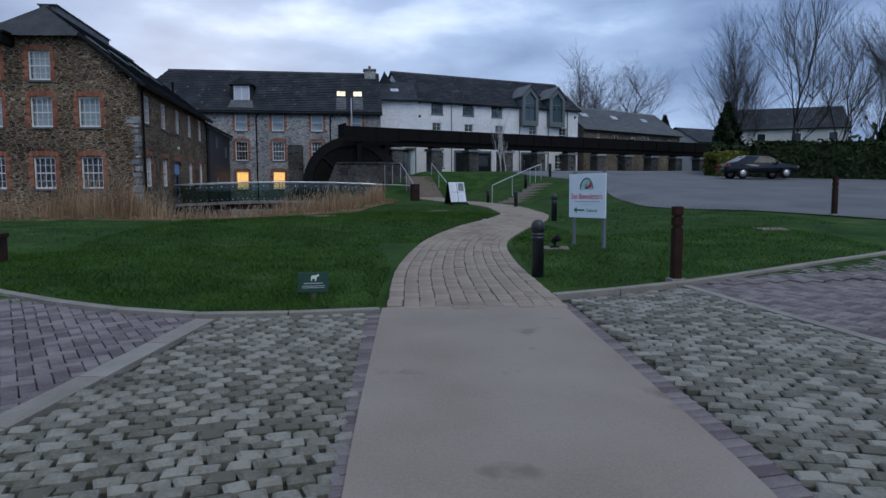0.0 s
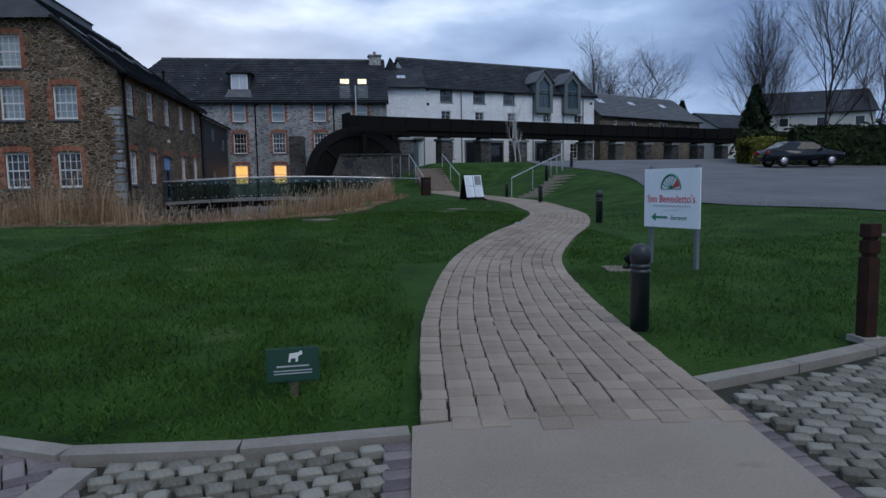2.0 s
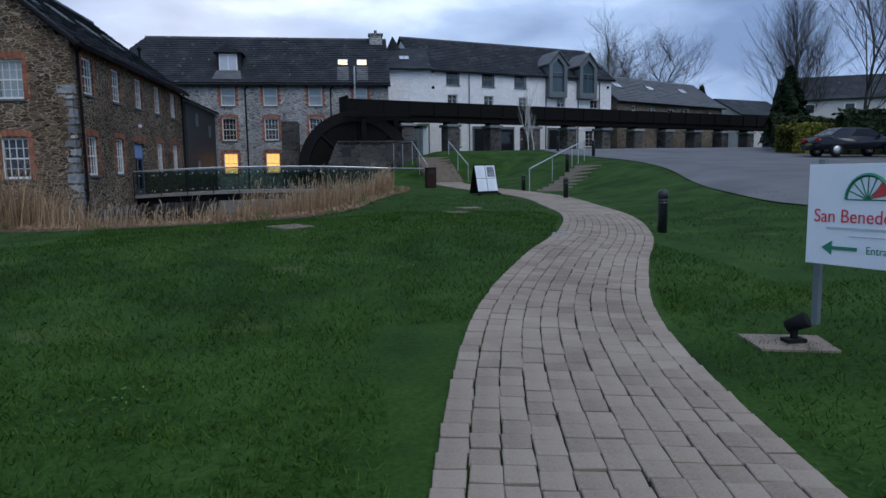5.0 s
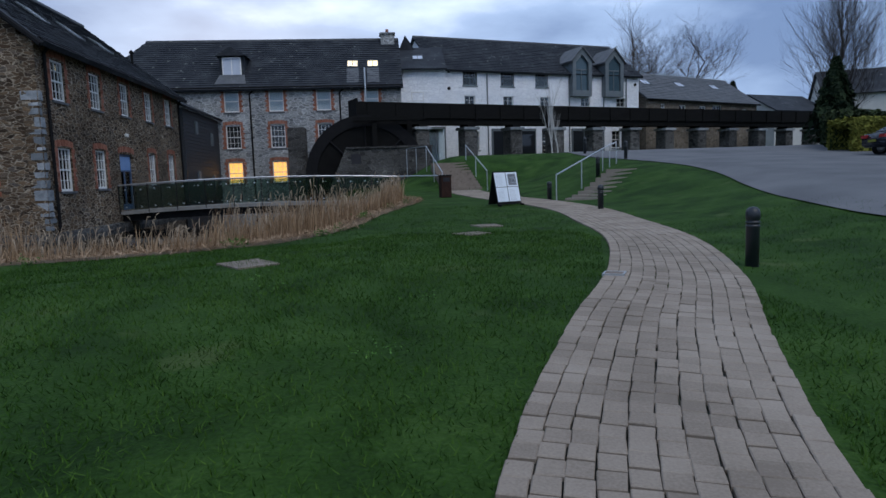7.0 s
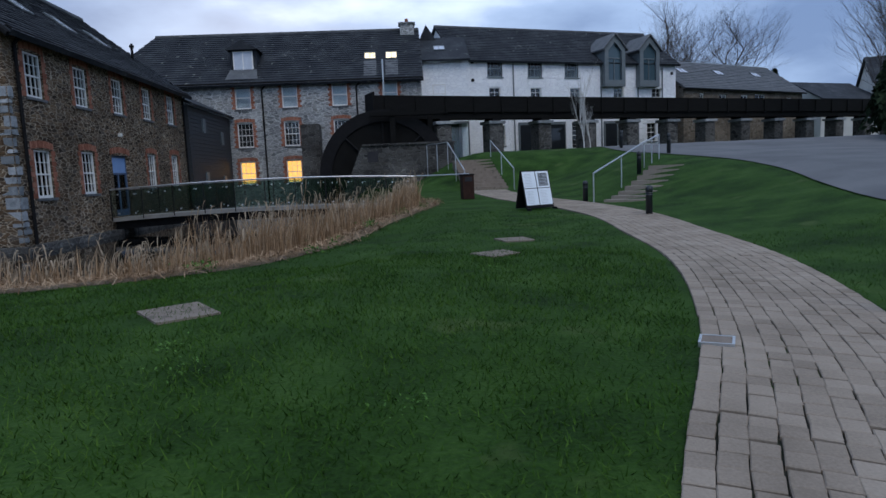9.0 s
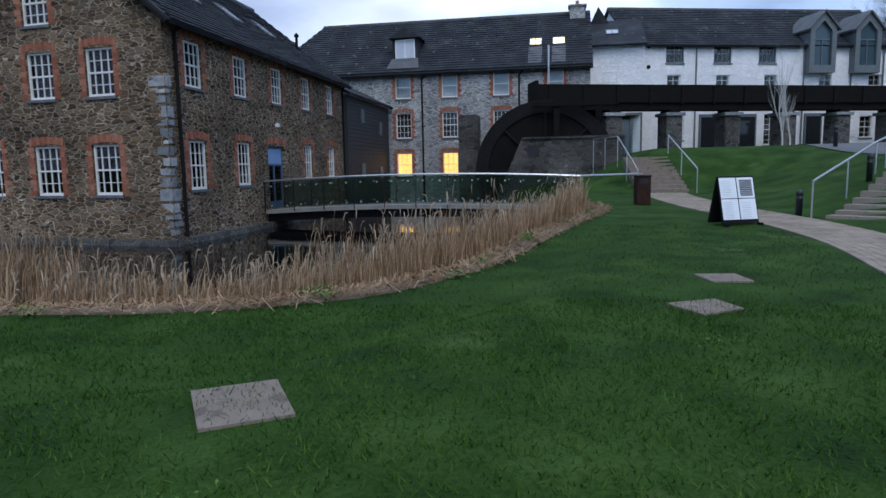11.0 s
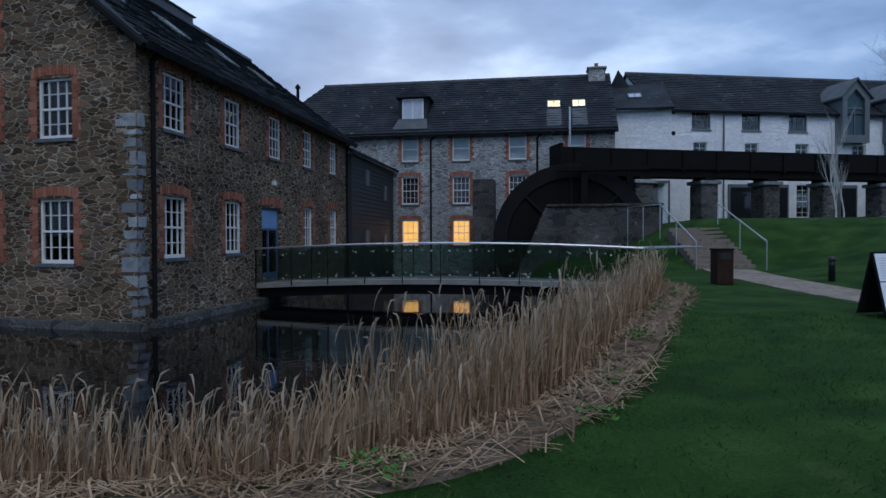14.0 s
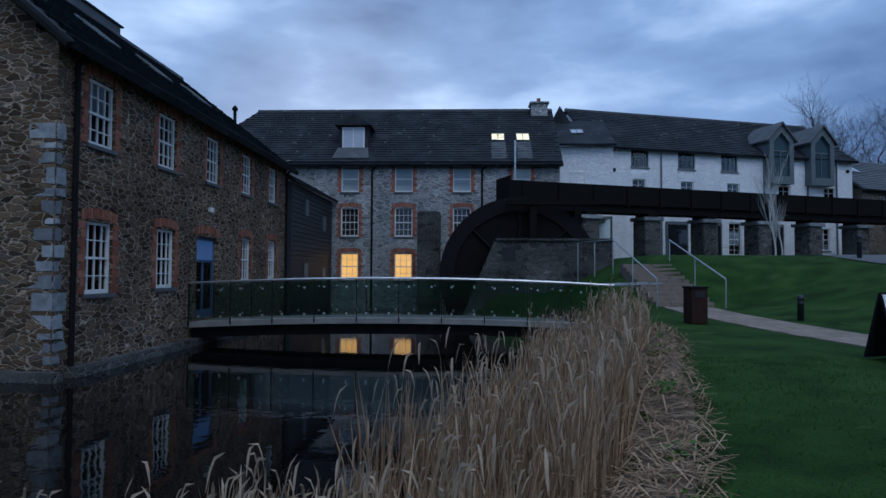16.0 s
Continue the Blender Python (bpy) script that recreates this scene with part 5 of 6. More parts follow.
zc = height(25.6, 36.4)
car(pose(25.6, 36.4, zc + 0.04, 0, 0, -6), M_CAR, "dark blue saloon car parked on the tarmac")
car(pose(26.0, 22.5, height(26, 22.5) + 0.04, 0, 0, 150), M_CAR2, "pale silver hatchback car parked on the tarmac")


# ---- far houses ----
def far_house(m, L, D, E, R, label):
    h = empty("house", m, label, "house")
    part("wall", boxes((0, 0, -3, L, D, E)), M_RENDER, h, "cream rendered wall")
    for x in (0, L - 0.3):
        part("gable", prism([(0, E), (D, E), (D / 2, R)], 0, 0.3), M_RENDER, h, m=pose(x + 0.3, 0, 0, 0, 0, 90))
    part("roof", slab_between((-0.3, -0.4, E - 0.2), (L + 0.3, -0.4, E - 0.2), (L + 0.3, D / 2, R), (-0.3, D / 2, R)), M_SLATE, h)
    part("roof", slab_between((-0.3, D + 0.4, E - 0.2), (L + 0.3, D + 0.4, E - 0.2), (L + 0.3, D / 2, R), (-0.3, D / 2, R)), M_SLATE, h)
    for i in range(3):
        w = part("window", boxes((L * (i + 0.6) / 3 - 0.6, -0.05, E - 1.8, L * (i + 0.6) / 3 + 0.6, 0.05, E - 0.6), bevel=0.02), M_PAINT, h, "white framed window")
        part("pane", boxes((L * (i + 0.6) / 3 - 0.5, -0.07, E - 1.7, L * (i + 0.6) / 3 + 0.5, -0.055, E - 0.7)), M_CARGLASS, w)


far_house(pose(54, 82, 6.0, 0, 0, -25), 13, 8, 4.0, 7.0, "cream rendered house with slate roof behind the hedge")
far_house(pose(46, 79, 4.5, 0, 0, 20), 9, 7, 3.6, 5.6, "low grey outbuilding beyond the cottage")


# ---- leaves and trees ----
def leafy(name, inside, n, size, material, parent, seed, label=""):
    rnd = random.Random(seed)
    vs, fs = [], []
    for _ in range(n):
        p, nr = inside(rnd)
        d = (Vector(nr) + Vector((rnd.gauss(0, .6), rnd.gauss(0, .6), rnd.gauss(0, .6)))).normalized()
        u = d.orthogonal().normalized(); v = d.cross(u)
        a = rnd.uniform(0, 6.3); u, v = u * math.cos(a) + v * math.sin(a), v * math.cos(a) - u * math.sin(a)
        s = size * rnd.uniform(0.6, 1.4); o = len(vs); p = Vector(p)
        vs += [p - u * s, p + v * s * 0.5 + d * s * 0.2, p + u * s, p - v * s * 0.5 + d * s * 0.2]
        fs += [(o, o + 1, o + 2, o + 3)]
    ob = raw(name, vs, fs, material, parent)
    return tagged(ob, label, kind="stuff")


def hedge(pts, h, th, seed, material=None, label="tall dark clipped hedge along the car park"):
    line = smooth_line(pts, 40)
    hd = empty("hedge", Matrix.Identity(4), label, "hedge")
    vs, fs = [], []
    for i, p in enumerate(line):
        d = (line[min(i + 1, 40)] - line[max(i - 1, 0)]).normalized(); nr = Vector((-d.y, d.x))
        z = height(p.x, p.y)
        for s, zz in ((-1, -0.3), (-1, h - 0.2), (1, h - 0.2), (1, -0.3)):
            q = p + nr * s * (th / 2 - 0.1); vs.append((q.x, q.y, z + zz))
    for i in range(40):
        for j in range(3):
            fs.append((i * 4 + j, i * 4 + j + 1, i * 4 + j + 5, i * 4 + j + 4))
    raw("twig_core", vs, fs, M_HEDGE, hd)
    def inside(r):
        i = r.randrange(40); p = line[i].lerp(line[i + 1], r.random())
        d = (line[i + 1] - line[i]).normalized(); nr = Vector((-d.y, d.x)); z = height(p.x, p.y)
        k = r.random()
        if k < 0.4: return (p.x + nr.x * (r.random() - .5) * th, p.y + nr.y * (r.random() - .5) * th, z + h + r.gauss(-0.05, 0.09)), (0, 0, 1)
        s = 1 if k < 0.7 else -1
        o = s * (th / 2 + r.gauss(0, 0.06))
        return (p.x + nr.x * o, p.y + nr.y * o, z + r.random() * h), (nr.x * s, nr.y * s, 0.2)
    leafy("leaves", inside, 9000, 0.16, material or M_HEDGE, hd, seed)


hedge([(27.2, 39.4), (30, 38.2), (35, 35.0), (41, 30), (47, 24)], 2.3, 1.6, 1)
hedge([(27, 42), (30, 47), (34, 50), (42, 52)], 1.9, 2.2, 2, None, "dark rounded shrubs at the back of the car park")
hedge([(25.6, 41.6), (27.2, 41.4), (28.6, 40.8)], 1.5, 2.0, 3, M_GOLD, "yellow-green clipped shrub beside the car park")


def bare_tree(name, x, y, z, h, seed, material, label, spread=0.5, levels=5, lean=0.0, r=None, fork=3):
    rnd = random.Random(seed)
    vs, fs, lv = [], [], []
    def limb(p, d, length, rad, lev):
        k = 3 if lev < 3 else 2
        sides_n = 6 if lev < 2 else 3
        prev = None
        for i in range(k + 1):
            rr = rad * (1 - 0.45 * i / k) if lev < levels else rad * (1 - 0.8 * i / k)
            u = d.orthogonal().normalized(); v = d.cross(u)
            ring = []
            for j in range(sides_n):
                a = 2 * math.pi * j / sides_n
                vs.append(p + u * math.cos(a) * rr + v * math.sin(a) * rr); ring.append(len(vs) - 1)
            if prev:
                for j in range(sides_n):
                    fs.append((prev[j], prev[(j + 1) % sides_n], ring[(j + 1) % sides_n], ring[j])); lv.append(lev)
            prev = ring
            if i < k:
                if lev < levels and i > 0:
                    for _ in range(fork - 1 if lev < 3 else 2):
                        nd = (d + Vector((rnd.gauss(0, 1), rnd.gauss(0, 1), rnd.gauss(0.25, .5))) * spread).normalized()
                        limb(p.copy(), nd, length * rnd.uniform(0.5, 0.75), rr * 0.55, lev + 1)
                p = p + d * length / k
                d = (d + Vector((rnd.gauss(0, .12), rnd.gauss(0, .12), 0.05))).normalized()
        if lev < levels:
            for _ in range(2):
                nd = (d + Vector((rnd.gauss(0, 1), rnd.gauss(0, 1), rnd.gauss(0.3, .4))) * spread * 0.8).normalized()
                limb(p.copy(), nd, length * rnd.uniform(0.6, 0.8), rad * 0.5, lev + 1)
    limb(Vector((0, 0, -0.3)), Vector((lean, 0, 1)).normalized(), h * 0.36, r or h * 0.013, 0)
    tree = empty(name, pose(x, y, z), label, "tree")
    for piece, keep in (("trunk", lambda v: v < 2), ("crown", lambda v: v >= 2)):
        fsub = [f for f, v in zip(fs, lv) if keep(v)]
        at = {v: i for i, v in enumerate(sorted({v for f in fsub for v in f}))}
        ob = raw(piece, [vs[v] for v in at], [tuple(at[v] for v in f) for f in fsub], material, tree)
        tagged(ob, "trunk and main limbs" if piece == "trunk" else "fine bare twigs", kind="" if piece == "trunk" else "stuff")
    return tree


bare_tree("birch_tree", 13.1, 52.0, height(13.1, 52.0), 6.0, 11, M_BIRCH, "slender white-barked young birch without leaves", 0.14, 3, 0.01, 0.05)
bare_tree("birch_tree", 13.6, 52.4, height(13.6, 52.4), 5.4, 12, M_BIRCH, "slender white-barked young birch without leaves", 0.14, 3, 0.02, 0.045)
for i, (x, y, h) in enumerate(((36, 57, 15), (38, 58, 14), (41, 54, 20), (44, 52, 15), (47, 51, 15), (50, 48, 15))):
    bare_tree("bare_tree", x, y, height(x, y), h, 20 + i, M_BARK, "tall leafless grey winter tree behind the hedge", 0.36, 6, 0.0, h * 0.0085)
for i, (x, y, h) in enumerate(((33.5, 84, 17), (41, 88, 17), (36.5, 90, 15))):
    bare_tree("bare_tree", x, y, 5.0, h, 40 + i, M_BARK, "spreading leafless tree behind the roofs", 0.8, 6)
bare_tree("bare_tree", -24, 44, 0.4, 14, 51, M_BARK, "leafless tree beyond the mill", 0.6, 5)


def conifer(x, y, h, r, seed):
    z = height(x, y)
    t = empty("conifer", pose(x, y, z), "dense dark green conifer behind the hedge", "tree")
    part("trunk", tube(bmesh.new(), (0, 0, -0.3), (0, 0, h * 0.9), 0.2, 0.03), M_BARK, t)
    def inside(rn):
        k = rn.random() ** 0.7; a = rn.uniform(0, 6.283)
        rr = r * (1 - k) ** 0.8 * (0.75 + 0.25 * math.sin(5 * a + 9 * k)) * rn.uniform(0.55, 1.05)
        return (rr * math.cos(a), rr * math.sin(a), 0.4 + k * (h - 0.4)), (math.cos(a), math.sin(a), 0.5)
    leafy("crown", inside, 3500, 0.28, M_FIR, t, seed)


conifer(34.5, 54.0, 6.2, 2.2, 61); conifer(47, 49, 5.5, 2.6, 62); conifer(45, 86, 9, 3, 64)

# distant wooded rise
rnd = random.Random(77)
def ridge_leaf(r):
    a = r.uniform(-0.2, 1.35); d = r.uniform(105, 150)
    x, y = d * math.sin(a), 30 + d * math.cos(a)
    return (x, y, height(x, y) + abs(r.gauss(0, 3.2)) * (0.7 + 0.5 * math.sin(a * 23))), (0, -1, 0.5)
tagged(leafy("far_woods", ridge_leaf, 9000, 0.9, M_HEDGE, None, 78, "dim leafless woods on the far rise"), "dim winter woods on the far rise", "woods", "", "stuff")

# ---- reeds ----
def reed_bed():
    rnd = random.Random(5)
    line = smooth_line(POND[1:11], 400)
    vs, fs, pv, pf = [], [], [], []
    spots = []
    for i, p in enumerate(line[:-1]):
        d = (line[i + 1] - p); n = Vector((-d.y, d.x)).normalized()
        near = p.x > -9
        count = 42 if near else 22
        for _ in range(count):
            q = p + d * rnd.random() + n * (0.85 + 2.1 * rnd.random() ** 1.2)
            spots.append(q)
    for q in spots:
        clump = noise.noise((q.x * 0.9, q.y * 0.9, 3.0))
        if clump < -0.32 and rnd.random() < 0.75: continue
        z = max(height(q.x, q.y), 0.1) - 0.05
        if 37.8 < q.y < 40.3: continue
        back = smooth(24.5, 29, q.y)
        h = (1.05 + 0.45 * smooth(-0.8, 0.6, q.x) * (1 - back) - 0.12 * back + (0.7 - 0.35 * back) * clump) * rnd.uniform(0.42, 1.22)
        if q.x < -6: h *= 1.15 + 0.3 * smooth(6, 9, -q.x)
        if -6.0 < q.x < -0.3 and q.y < 26: h *= 0.56 + 0.34 * smooth(-2.6, -0.3, q.x)
        wdt = rnd.uniform(0.006, 0.013)
        a = rnd.uniform(0, 6.28); lx, ly = rnd.gauss(0.05, 0.13) * h, rnd.gauss(0, 0.13) * h
        c, s = math.cos(a) * wdt, math.sin(a) * wdt
        o = len(vs)
        vs += [(q.x - c, q.y - s, z), (q.x + c, q.y + s, z), (q.x + lx * .35 + c * .8, q.y + ly * .35 + s * .8, z + h * .6), (q.x + lx * .35 - c * .8, q.y + ly * .35 - s * .8, z + h * .6), (q.x + lx, q.y + ly, z + h)]
        fs += [(o, o + 1, o + 2, o + 3), (o + 3, o + 2, o + 4)]
        k = rnd.random()
        if k < 0.5:      # a bent dry leaf
            o = len(vs); b = rnd.uniform(0.3, 0.75); t = Vector((rnd.gauss(0, .22), rnd.gauss(0, .22), rnd.uniform(0.0, .22)))
            m0 = Vector((q.x + lx * .35 * b, q.y + ly * .35 * b, z + h * .6 * b))
            vs += [m0 + Vector((c, s, 0)), m0 - Vector((c, s, 0)), m0 + t + Vector((0, 0, .06))]
            fs += [(o, o + 1, o + 2)]
        if k > 0.80:     # a plume that droops to one side
            top = Vector((q.x + lx, q.y + ly, z + h)); a2 = rnd.gauss(0.2, 1.6)
            side = Vector((math.cos(a2), math.sin(a2), 0)); ln = rnd.uniform(0.14, 0.26); rr = rnd.uniform(0.009, 0.017)
            spine = [top - Vector((0, 0, 0.04)), top + side * ln * 0.12 + Vector((0, 0, ln * 0.4)), top + side * ln * 0.26 + Vector((0, 0, ln * 0.75)), top + side * ln * rnd.uniform(0.35, 0.7) + Vector((0, 0, ln * rnd.uniform(0.75, 1.05)))]
            o = len(pv); across = Vector((-side.y, side.x, 0))
            for b, kk in zip(spine, (0.25, 1.0, 0.9, 0.1)):
                pv += [b + across * rr * kk, b + Vector((0, 0, rr * kk)) - across * rr * kk * 0.5, b - Vector((0, 0, rr * kk)) - across * rr * kk * 0.5]
            for i2 in range(3):
                for j in range(3):
                    pf.append((o + 3 * i2 + j, o + 3 * i2 + (j + 1) % 3, o + 3 * i2 + 3 + (j + 1) % 3, o + 3 * i2 + 3 + j))
    bed = empty("reed_bed", Matrix.Identity(4), "belt of dry straw-coloured reeds along the pond bank", "reeds")
    tagged(raw("reed_stem", vs, fs, M_REED, bed), "dry tan reed stems and leaves", kind="stuff")
    tagged(raw("reed_plume", pv, pf, M_PLUME, bed), "feathery pale seed plumes", kind="stuff")
    vs, fs = [], []
    for i, p in enumerate(line[:-1]):
        d = (line[i + 1] - p); n = Vector((-d.y, d.x)).normalized()
        for _ in range(26 if p.x > -9 else 8):      # fallen litter on the bank
            q = p + d * rnd.random() + n * rnd.uniform(0.02, 1.4); z = height(q.x, q.y) + 0.05 + rnd.uniform(0, 0.05)
            a = rnd.uniform(0, 6.28); l = rnd.uniform(0.06, 0.2); u = Vector((math.cos(a), math.sin(a), rnd.gauss(0, .25))) * l; v = Vector((-math.sin(a), math.cos(a), 0)) * 0.007
            o = len(vs); c = Vector((q.x, q.y, z)); vs += [c - u - v, c + u - v, c + u + v, c - u + v]; fs.append((o, o + 1, o + 2, o + 3))
    tagged(raw("reed_litter", vs, fs, M_REED, bed), "fallen straw litter at the edge", kind="stuff")
    for i in range(14):
        p = line[rnd.randrange(90, 330)]; q = p + Vector((rnd.uniform(-.5, .0), rnd.uniform(.15, .6)))
        z = height(q.x, q.y)
        w = leafy("weed_clump", lambda r: ((q.x + r.gauss(0, .1), q.y + r.gauss(0, .1), z + abs(r.gauss(0.05, .07))), (0, 0, 1)), 60, 0.035, M_WEED, None, 100 + i)
        tagged(w, "low bright green weed clump at the reed edge", "weed", "weeds by the reeds", "stuff")
    L = line
    vs = []
    for i, p in enumerate(line):
        d = (line[min(i + 1, 400)] - line[max(i - 1, 0)]).normalized(); n = Vector((-d.y, d.x))
        for k in (-0.08, 0.5, 1.0, 1.6):
            q = p + n * k; vs.append((q.x, q.y, height(q.x, q.y) + (0.035 if k > 0 else -0.03)))
    fs = [(i * 4 + j, (i + 1) * 4 + j, (i + 1) * 4 + j + 1, i * 4 + j + 1) for i in range(400) for j in range(3)]
    tagged(raw("reed_bank", vs, fs, M_LITTER), "bare bank strewn with dead reed litter", "bank", "", "structure")


reed_bed()


# ---- grass ----
def lawn_blades():
    rnd = random.Random(8)
    vs, fs = [], []
    regions = [(-6, 6.1, 0.9, 12, 60000), (2.9, 7, 10, 13, 34000), (-5, 12, 5.5, 23, 110000), (6, 13, 12, 24, 14000), (-2, 22, 6.5, 32, 20000), (-12, 10, -5, 22, 12000)]
    for x0, y0, x1, y1, n in regions:
        for _ in range(n):
            x, y = rnd.uniform(x0, x1), rnd.uniform(y0, y1)
            if y > 5 and abs(x - centre_x(y)) < half_width(y) * 1.12: continue
            if y > 20 and pond_depth(x, y) > 0.1: continue
            if y < (5.98 + max(0, (-1.1 - x)) * 0.62 if x < 1 else 6.0 + (x - 1.2) * 0.37) + 0.12: continue
            if rnd.random() > 0.72 + 0.7 * noise.noise((x * 1.7, y * 1.7, 5)): continue
            z = height(x, y)
            h = rnd.uniform(0.025, 0.06) * (1.8 if rnd.random() < 0.03 else 1)
            a = rnd.uniform(0, 6.28); c, s = math.cos(a) * 0.005, math.sin(a) * 0.005
            o = len(vs)
            vs += [(x - c, y - s, z), (x + c, y + s, z), (x + rnd.gauss(0, .035), y + rnd.gauss(0, .035), z + h)]
            fs.append((o, o + 1, o + 2))
    tagged(raw("grass", vs, fs, M_BLADE), "short green grass blades over the lawn", "grass", "", "stuff")
    for i in range(40):
        x, y = rnd.uniform(-4, 4.5), rnd.uniform(7, 24)
        if abs(x - centre_x(y)) < 1.3 or (y > 20 and pond_depth(x, y) > -0.2): continue
        z = height(x, y)
        w = leafy("clover_tuft", lambda r: ((x + r.gauss(0, .11), y + r.gauss(0, .11), z + abs(r.gauss(0.03, .025))), (0, 0, 1)), 40, 0.015, M_WEED if i % 3 == 0 else M_BLADE, None, 300 + i)
        tagged(w, "leafy weed tuft in the lawn", "weed", "lawn weeds", "stuff")


lawn_blades()

# ---- kerbs ----
def kerb(pts, w, label, dz=0.035, step=0.9):
    line = smooth_line(pts, max(2, int(sum((Vector(b) - Vector(a)).length for a, b in zip(pts, pts[1:])) / step)))
    k = empty("kerb", Matrix.Identity(4), label, "kerb", "", "structure")
    for a, b in zip(line, line[1:]):
        d = (b - a); u = d.normalized(); n = Vector((-u.y, u.x)) * w / 2
        a2, b2 = a + u * 0.006, b - u * 0.006
        bm = bmesh.new()
        ps = [a2 - n, b2 - n, b2 + n, a2 + n]
        lo = [bm.verts.new((p.x, p.y, height(p.x, p.y) - 0.15)) for p in ps]; hi = [bm.verts.new((p.x, p.y, height(p.x, p.y) + dz)) for p in ps]
        bm.faces.new(hi)
        for i in range(4): bm.faces.new((lo[i], lo[(i + 1) % 4], hi[(i + 1) % 4], hi[i]))
        bmesh.ops.recalc_face_normals(bm, faces=bm.faces)
        part("kerb_stone", bm, M_KERB, k)


kerb(KL, 0.13, "curved pale kerb edging the lawn")
kerb(KR, 0.13, "curved pale kerb edging the lawn")
kerb([(-2.6, -0.6), (-1.74, 3.15), (-1.15, 5.85)], 0.2, "flush pale stone strip between setts and bricks", 0.012)
kerb([(4.55, 6.95), (4.72, 3.9), (4.9, -0.5)], 0.12, "flush pale stone strip between setts and bricks", 0.012)


# ---- pavers of the winding path ----
def block(l, w, h, bev, seed, rough=0.0):
    r = random.Random(seed)
    bm = bmesh.new()
    ins = bev
    lo = [(-l / 2, -w / 2), (l / 2, -w / 2), (l / 2, w / 2), (-l / 2, w / 2)]
    j = [(x + r.gauss(0, rough), y + r.gauss(0, rough)) for x, y in lo]
    a = [bm.verts.new((x, y, -0.05)) for x, y in j]
    b = [bm.verts.new((x, y, h - bev * 0.7)) for x, y in j]
    c = [bm.verts.new((x * (1 - 2 * ins / l), y * (1 - 2 * ins / w), h + r.gauss(0, rough * 0.4))) for x, y in j]
    for i in range(4):
        k = (i + 1) % 4
        bm.faces.new((a[i], a[k], b[k], b[i])); f = bm.faces.new((b[i], b[k], c[k], c[i])); f.smooth = True
    bm.faces.new(c)
    return bm


def field(name, piece, poses, blocks, material, parent_label, category, near):
    """The pieces near the walker as objects on shared meshes, the rest joined."""
    holder = empty(name, Matrix.Identity(4), parent_label, category, "", "structure")
    meshes = []
    for b in blocks:
        me = bpy.data.meshes.new(piece); b.to_mesh(me); b.free(); me.materials.append(material); meshes.append(me)
    rnd = random.Random(len(poses))
    vs, fs, made = [], [], 0
    for m, mid in poses:
        me = meshes[rnd.randrange(len(meshes))]
        if made < 290 and near(mid):
            share(piece, me, holder, m); made += 1
        else:
            o = len(vs)
            vs += [m @ v.co for v in me.vertices]
            fs += [tuple(o + i for i in p.vertices) for p in me.polygons]
    if vs:
        tagged(raw(name + "_rest", vs, fs, material, holder), parent_label, kind="stuff")


def laid(x, y, yaw, dz):
    z = height(x, y)
    nx, ny = height(x + 0.3, y) - z, height(x, y + 0.3) - z
    n = Vector((-nx / 0.3, -ny / 0.3, 1)).normalized()
    q = Vector((0, 0, 1)).rotation_difference(n)
    return Matrix.Translation((x, y, z + dz)) @ q.to_matrix().to_4x4() @ Matrix.Rotation(yaw, 4, "Z")


path_line = smooth_line([(1.62, 6.02), *CENTRE[2:]], 222)
Ls, Rs = sides(path_line)
ribbon("path", [tuple(p) for p in Ls[::5]], [tuple(p) for p in Rs[::5]], 120, 8, 0.002, M_BED, "dark joint bed of the winding brick path", "path")
poses = []
step = (path_line[1] - path_line[0]).length
rp2 = random.Random(3)
shift = [rp2.uniform(-0.5, 0.5) for _ in range(11)]
for i in range(0, 221):
    d = (path_line[i + 1] - path_line[max(i - 1, 0)]).normalized(); n = Vector((-d.y, d.x))
    for j in range(11):
        wk = half_width(path_line[i].y) / 0.94
        off = (j - 5) * 0.171 * wk + rp2.gauss(0, 0.003)
        sh = shift[j] * step + rp2.gauss(0, 0.008)
        p = path_line[i] + n * off + d * sh
        poses.append((laid(p.x, p.y, math.atan2(d.y, d.x) + rp2.gauss(0, 0.012), 0.001 + rp2.gauss(0, 0.002)) @ Matrix.Diagonal((1, wk, 1, 1)), (p.x, p.y)))
field("brick_path", "paver", poses, [block(step * 0.978, 0.165, 0.03, 0.008, s, 0.003) for s in range(6)], M_PAVER, "winding path of buff clay pavers", "path", lambda c: 6.2 < c[1] < 11.6)

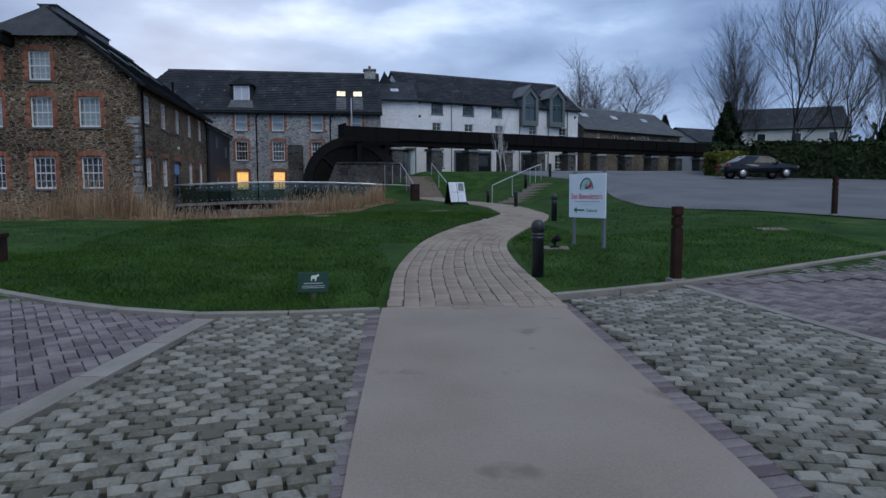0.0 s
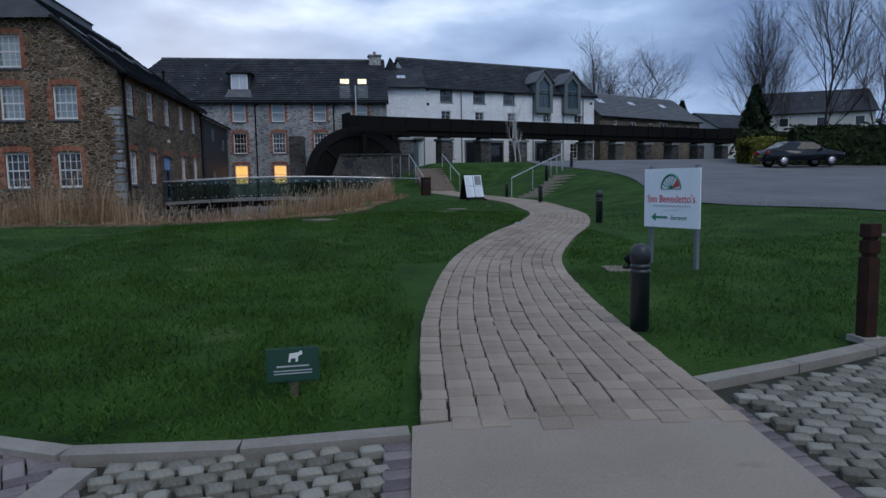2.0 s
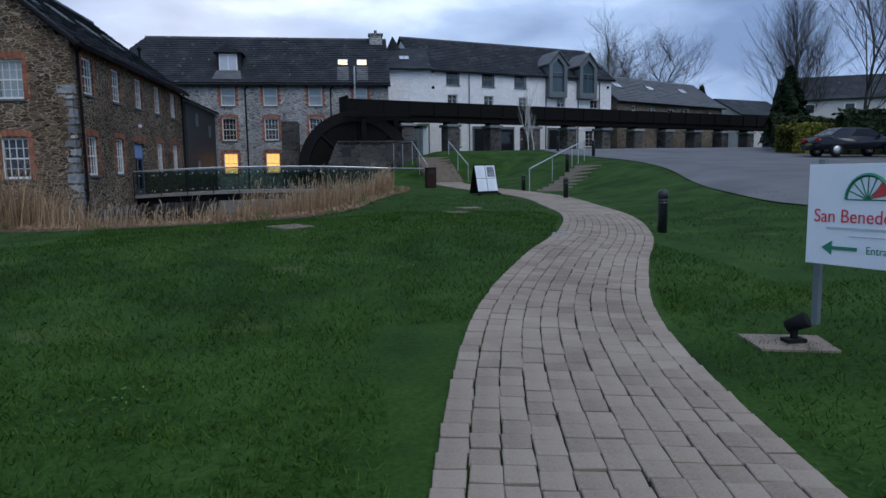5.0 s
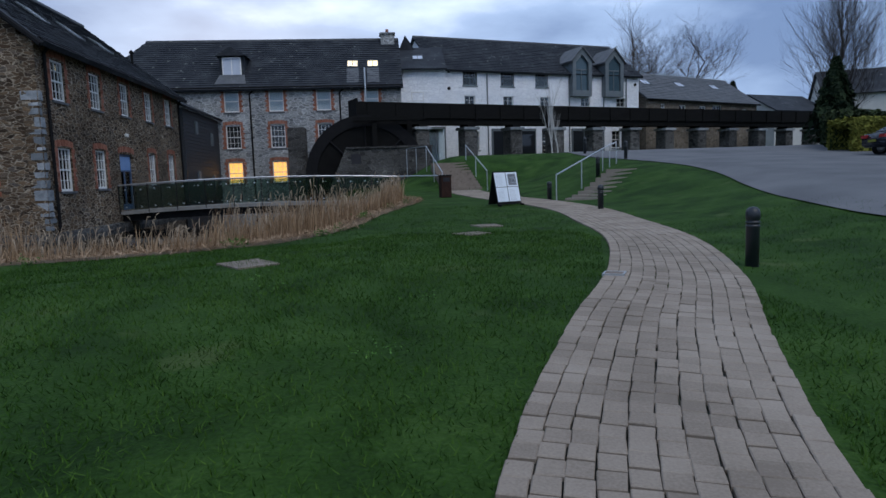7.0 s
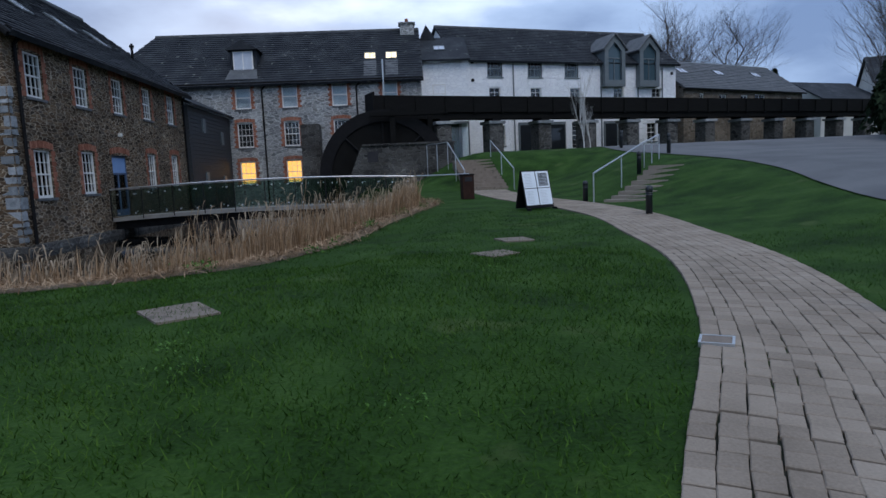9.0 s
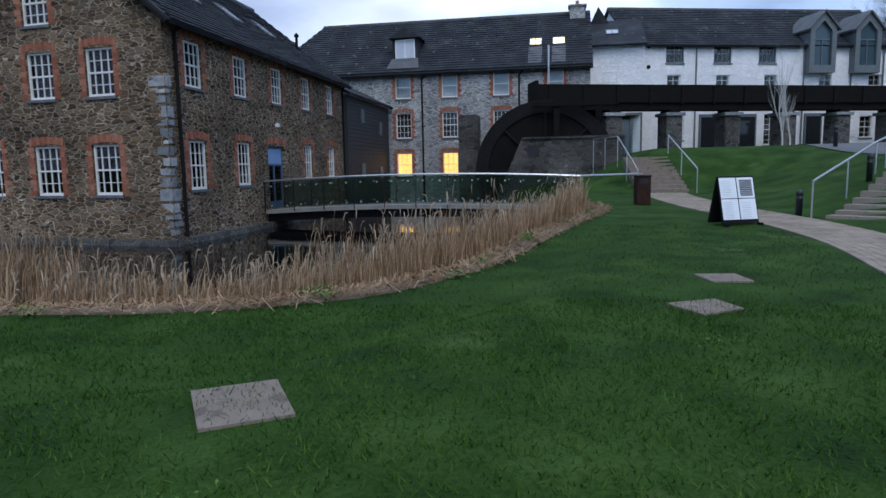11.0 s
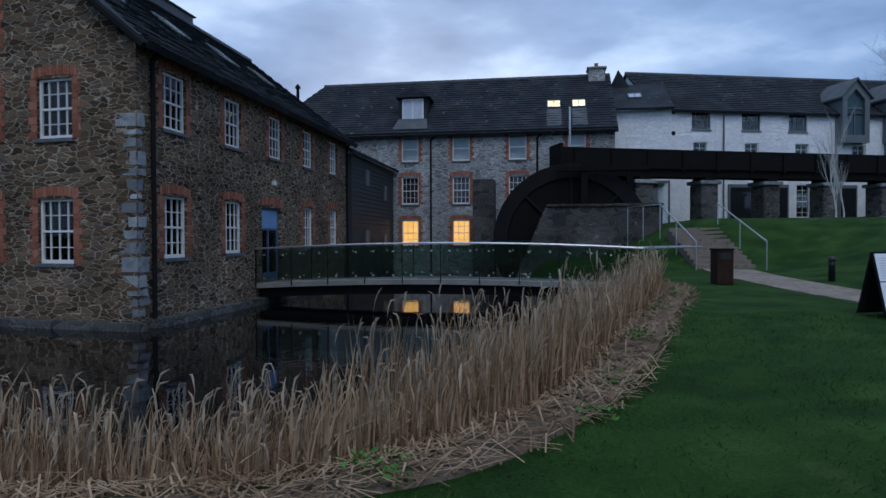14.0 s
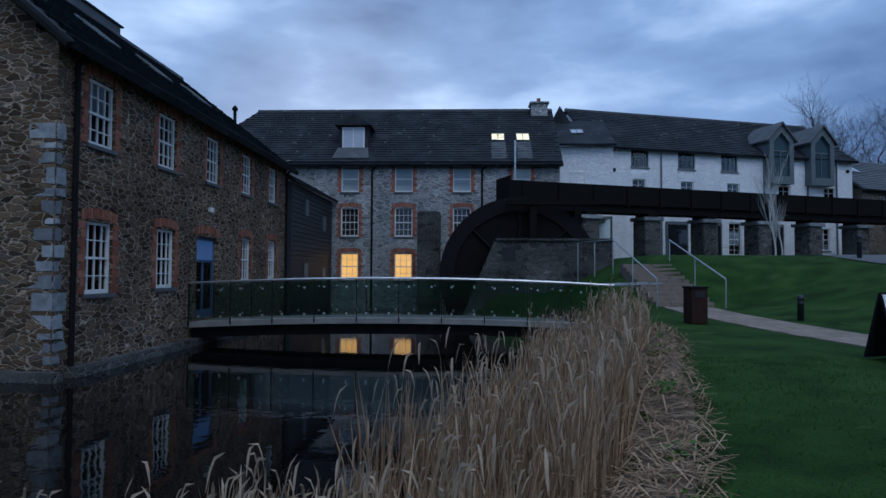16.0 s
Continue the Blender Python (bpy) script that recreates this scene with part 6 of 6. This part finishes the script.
# setts beside the walkway
def inside_left(x, y):
    return -2.45 + 0.24 * (y + 0.5) - 0.04 < x < 0.02 + 0.07 * y and y < 5.88
def inside_right(x, y):
    return 2.07 + 0.11 * (y + 0.2) < x < 4.88 - 0.05 * y and y < 6.3 + (x - 2.6) * 0.29
def sett_rows(pitch, row, turn, keep, wander):
    """Staggered rows of setts laid at an angle, where keep(x, y) holds."""
    out = []
    c, n = math.cos(turn), math.sin(turn)
    for r in range(-70, 90):
        for q in range(-50, 60):
            u = (q + 0.5 * (r % 2)) * pitch + rp2.gauss(0, wander); v = r * row + 0.03 * math.sin(q * 0.5) + rp2.gauss(0, wander * 0.7)
            X, Yy = 1 + u * c - v * n, u * n + v * c
            if Yy > -1.3 and keep(X, Yy):
                out.append((laid(X, Yy, turn + rp2.gauss(0.0, 0.06), -0.03 + rp2.gauss(0, 0.004)), (X, Yy)))
    return out


field("sett_paving", "sett", sett_rows(0.142, 0.112, 0.16, inside_left, 0.007), [block(0.124, 0.092, 0.04, 0.02, s, 0.007) for s in range(9)], M_SETT, "uneven granite setts with mossy joints", "setts", lambda c: c[1] > 3.2)
field("sett_paving", "sett", sett_rows(0.142, 0.105, -0.35, inside_right, 0.006), [block(0.132, 0.095, 0.036, 0.014, s, 0.006) for s in range(9)], M_SETT, "worn granite setts with narrow joints", "setts", lambda c: c[1] > 4.4)

# brick bands along the walkway, herringbone drives beyond
poses = []
for y in np.arange(-1.5, 6.1, 0.108):
    y = float(y)
    if y < 5.85: poses.append((laid(0.06 + 0.079 * max(y, 0) - 0.0, y, 0.07, -0.026), (0, y)))
    poses.append((laid(1.99 + 0.098 * max(y, 0), y, 0.1, -0.026), (2, y)))
field("brick_band", "brick", poses, [block(0.2, 0.098, 0.03, 0.008, s, 0.002) for s in range(4)], M_BLUEBRICK, "band of purple bricks edging the walkway", "brick edging", lambda c: True)
poses = []
q = 0.105
for i in range(-70, 110):
    for j in range(-70, 130):
        k = (i - j) % 4
        if k == 0: cx, cy, yaw = (i + 1) * q, (j + 0.5) * q, 0
        elif k == 2: cx, cy, yaw = (i + 0.5) * q, (j + 1 - 1) * q, math.pi / 2
        else: continue
        X, Yy = cx * 0.9 - cy * 0.43, cx * 0.43 + cy * 0.9
        left = X < -2.45 + 0.24 * (Yy + 0.5) - 0.14 and X > -6 and Yy < 6.0 + max(0, -1.1 - X) * 0.6 - 0.1 and Yy > 0.5
        right = X > 4.9 - 0.05 * Yy + 0.05 and X < 9.5 and Yy > 1 and Yy < 7.05 + (X - 4.5) * 0.4 - 0.12
        if left or right:
            poses.append((laid(X, Yy, yaw + 0.445, -0.03), (X, Yy)))
field("herringbone_paving", "brick", poses, [block(0.2, 0.098, 0.03, 0.006, s, 0.002) for s in range(4)], M_BLUEBRICK, "grey-purple herringbone brick drive", "brick paving", lambda c: c[0] < 0 and c[1] > 3)
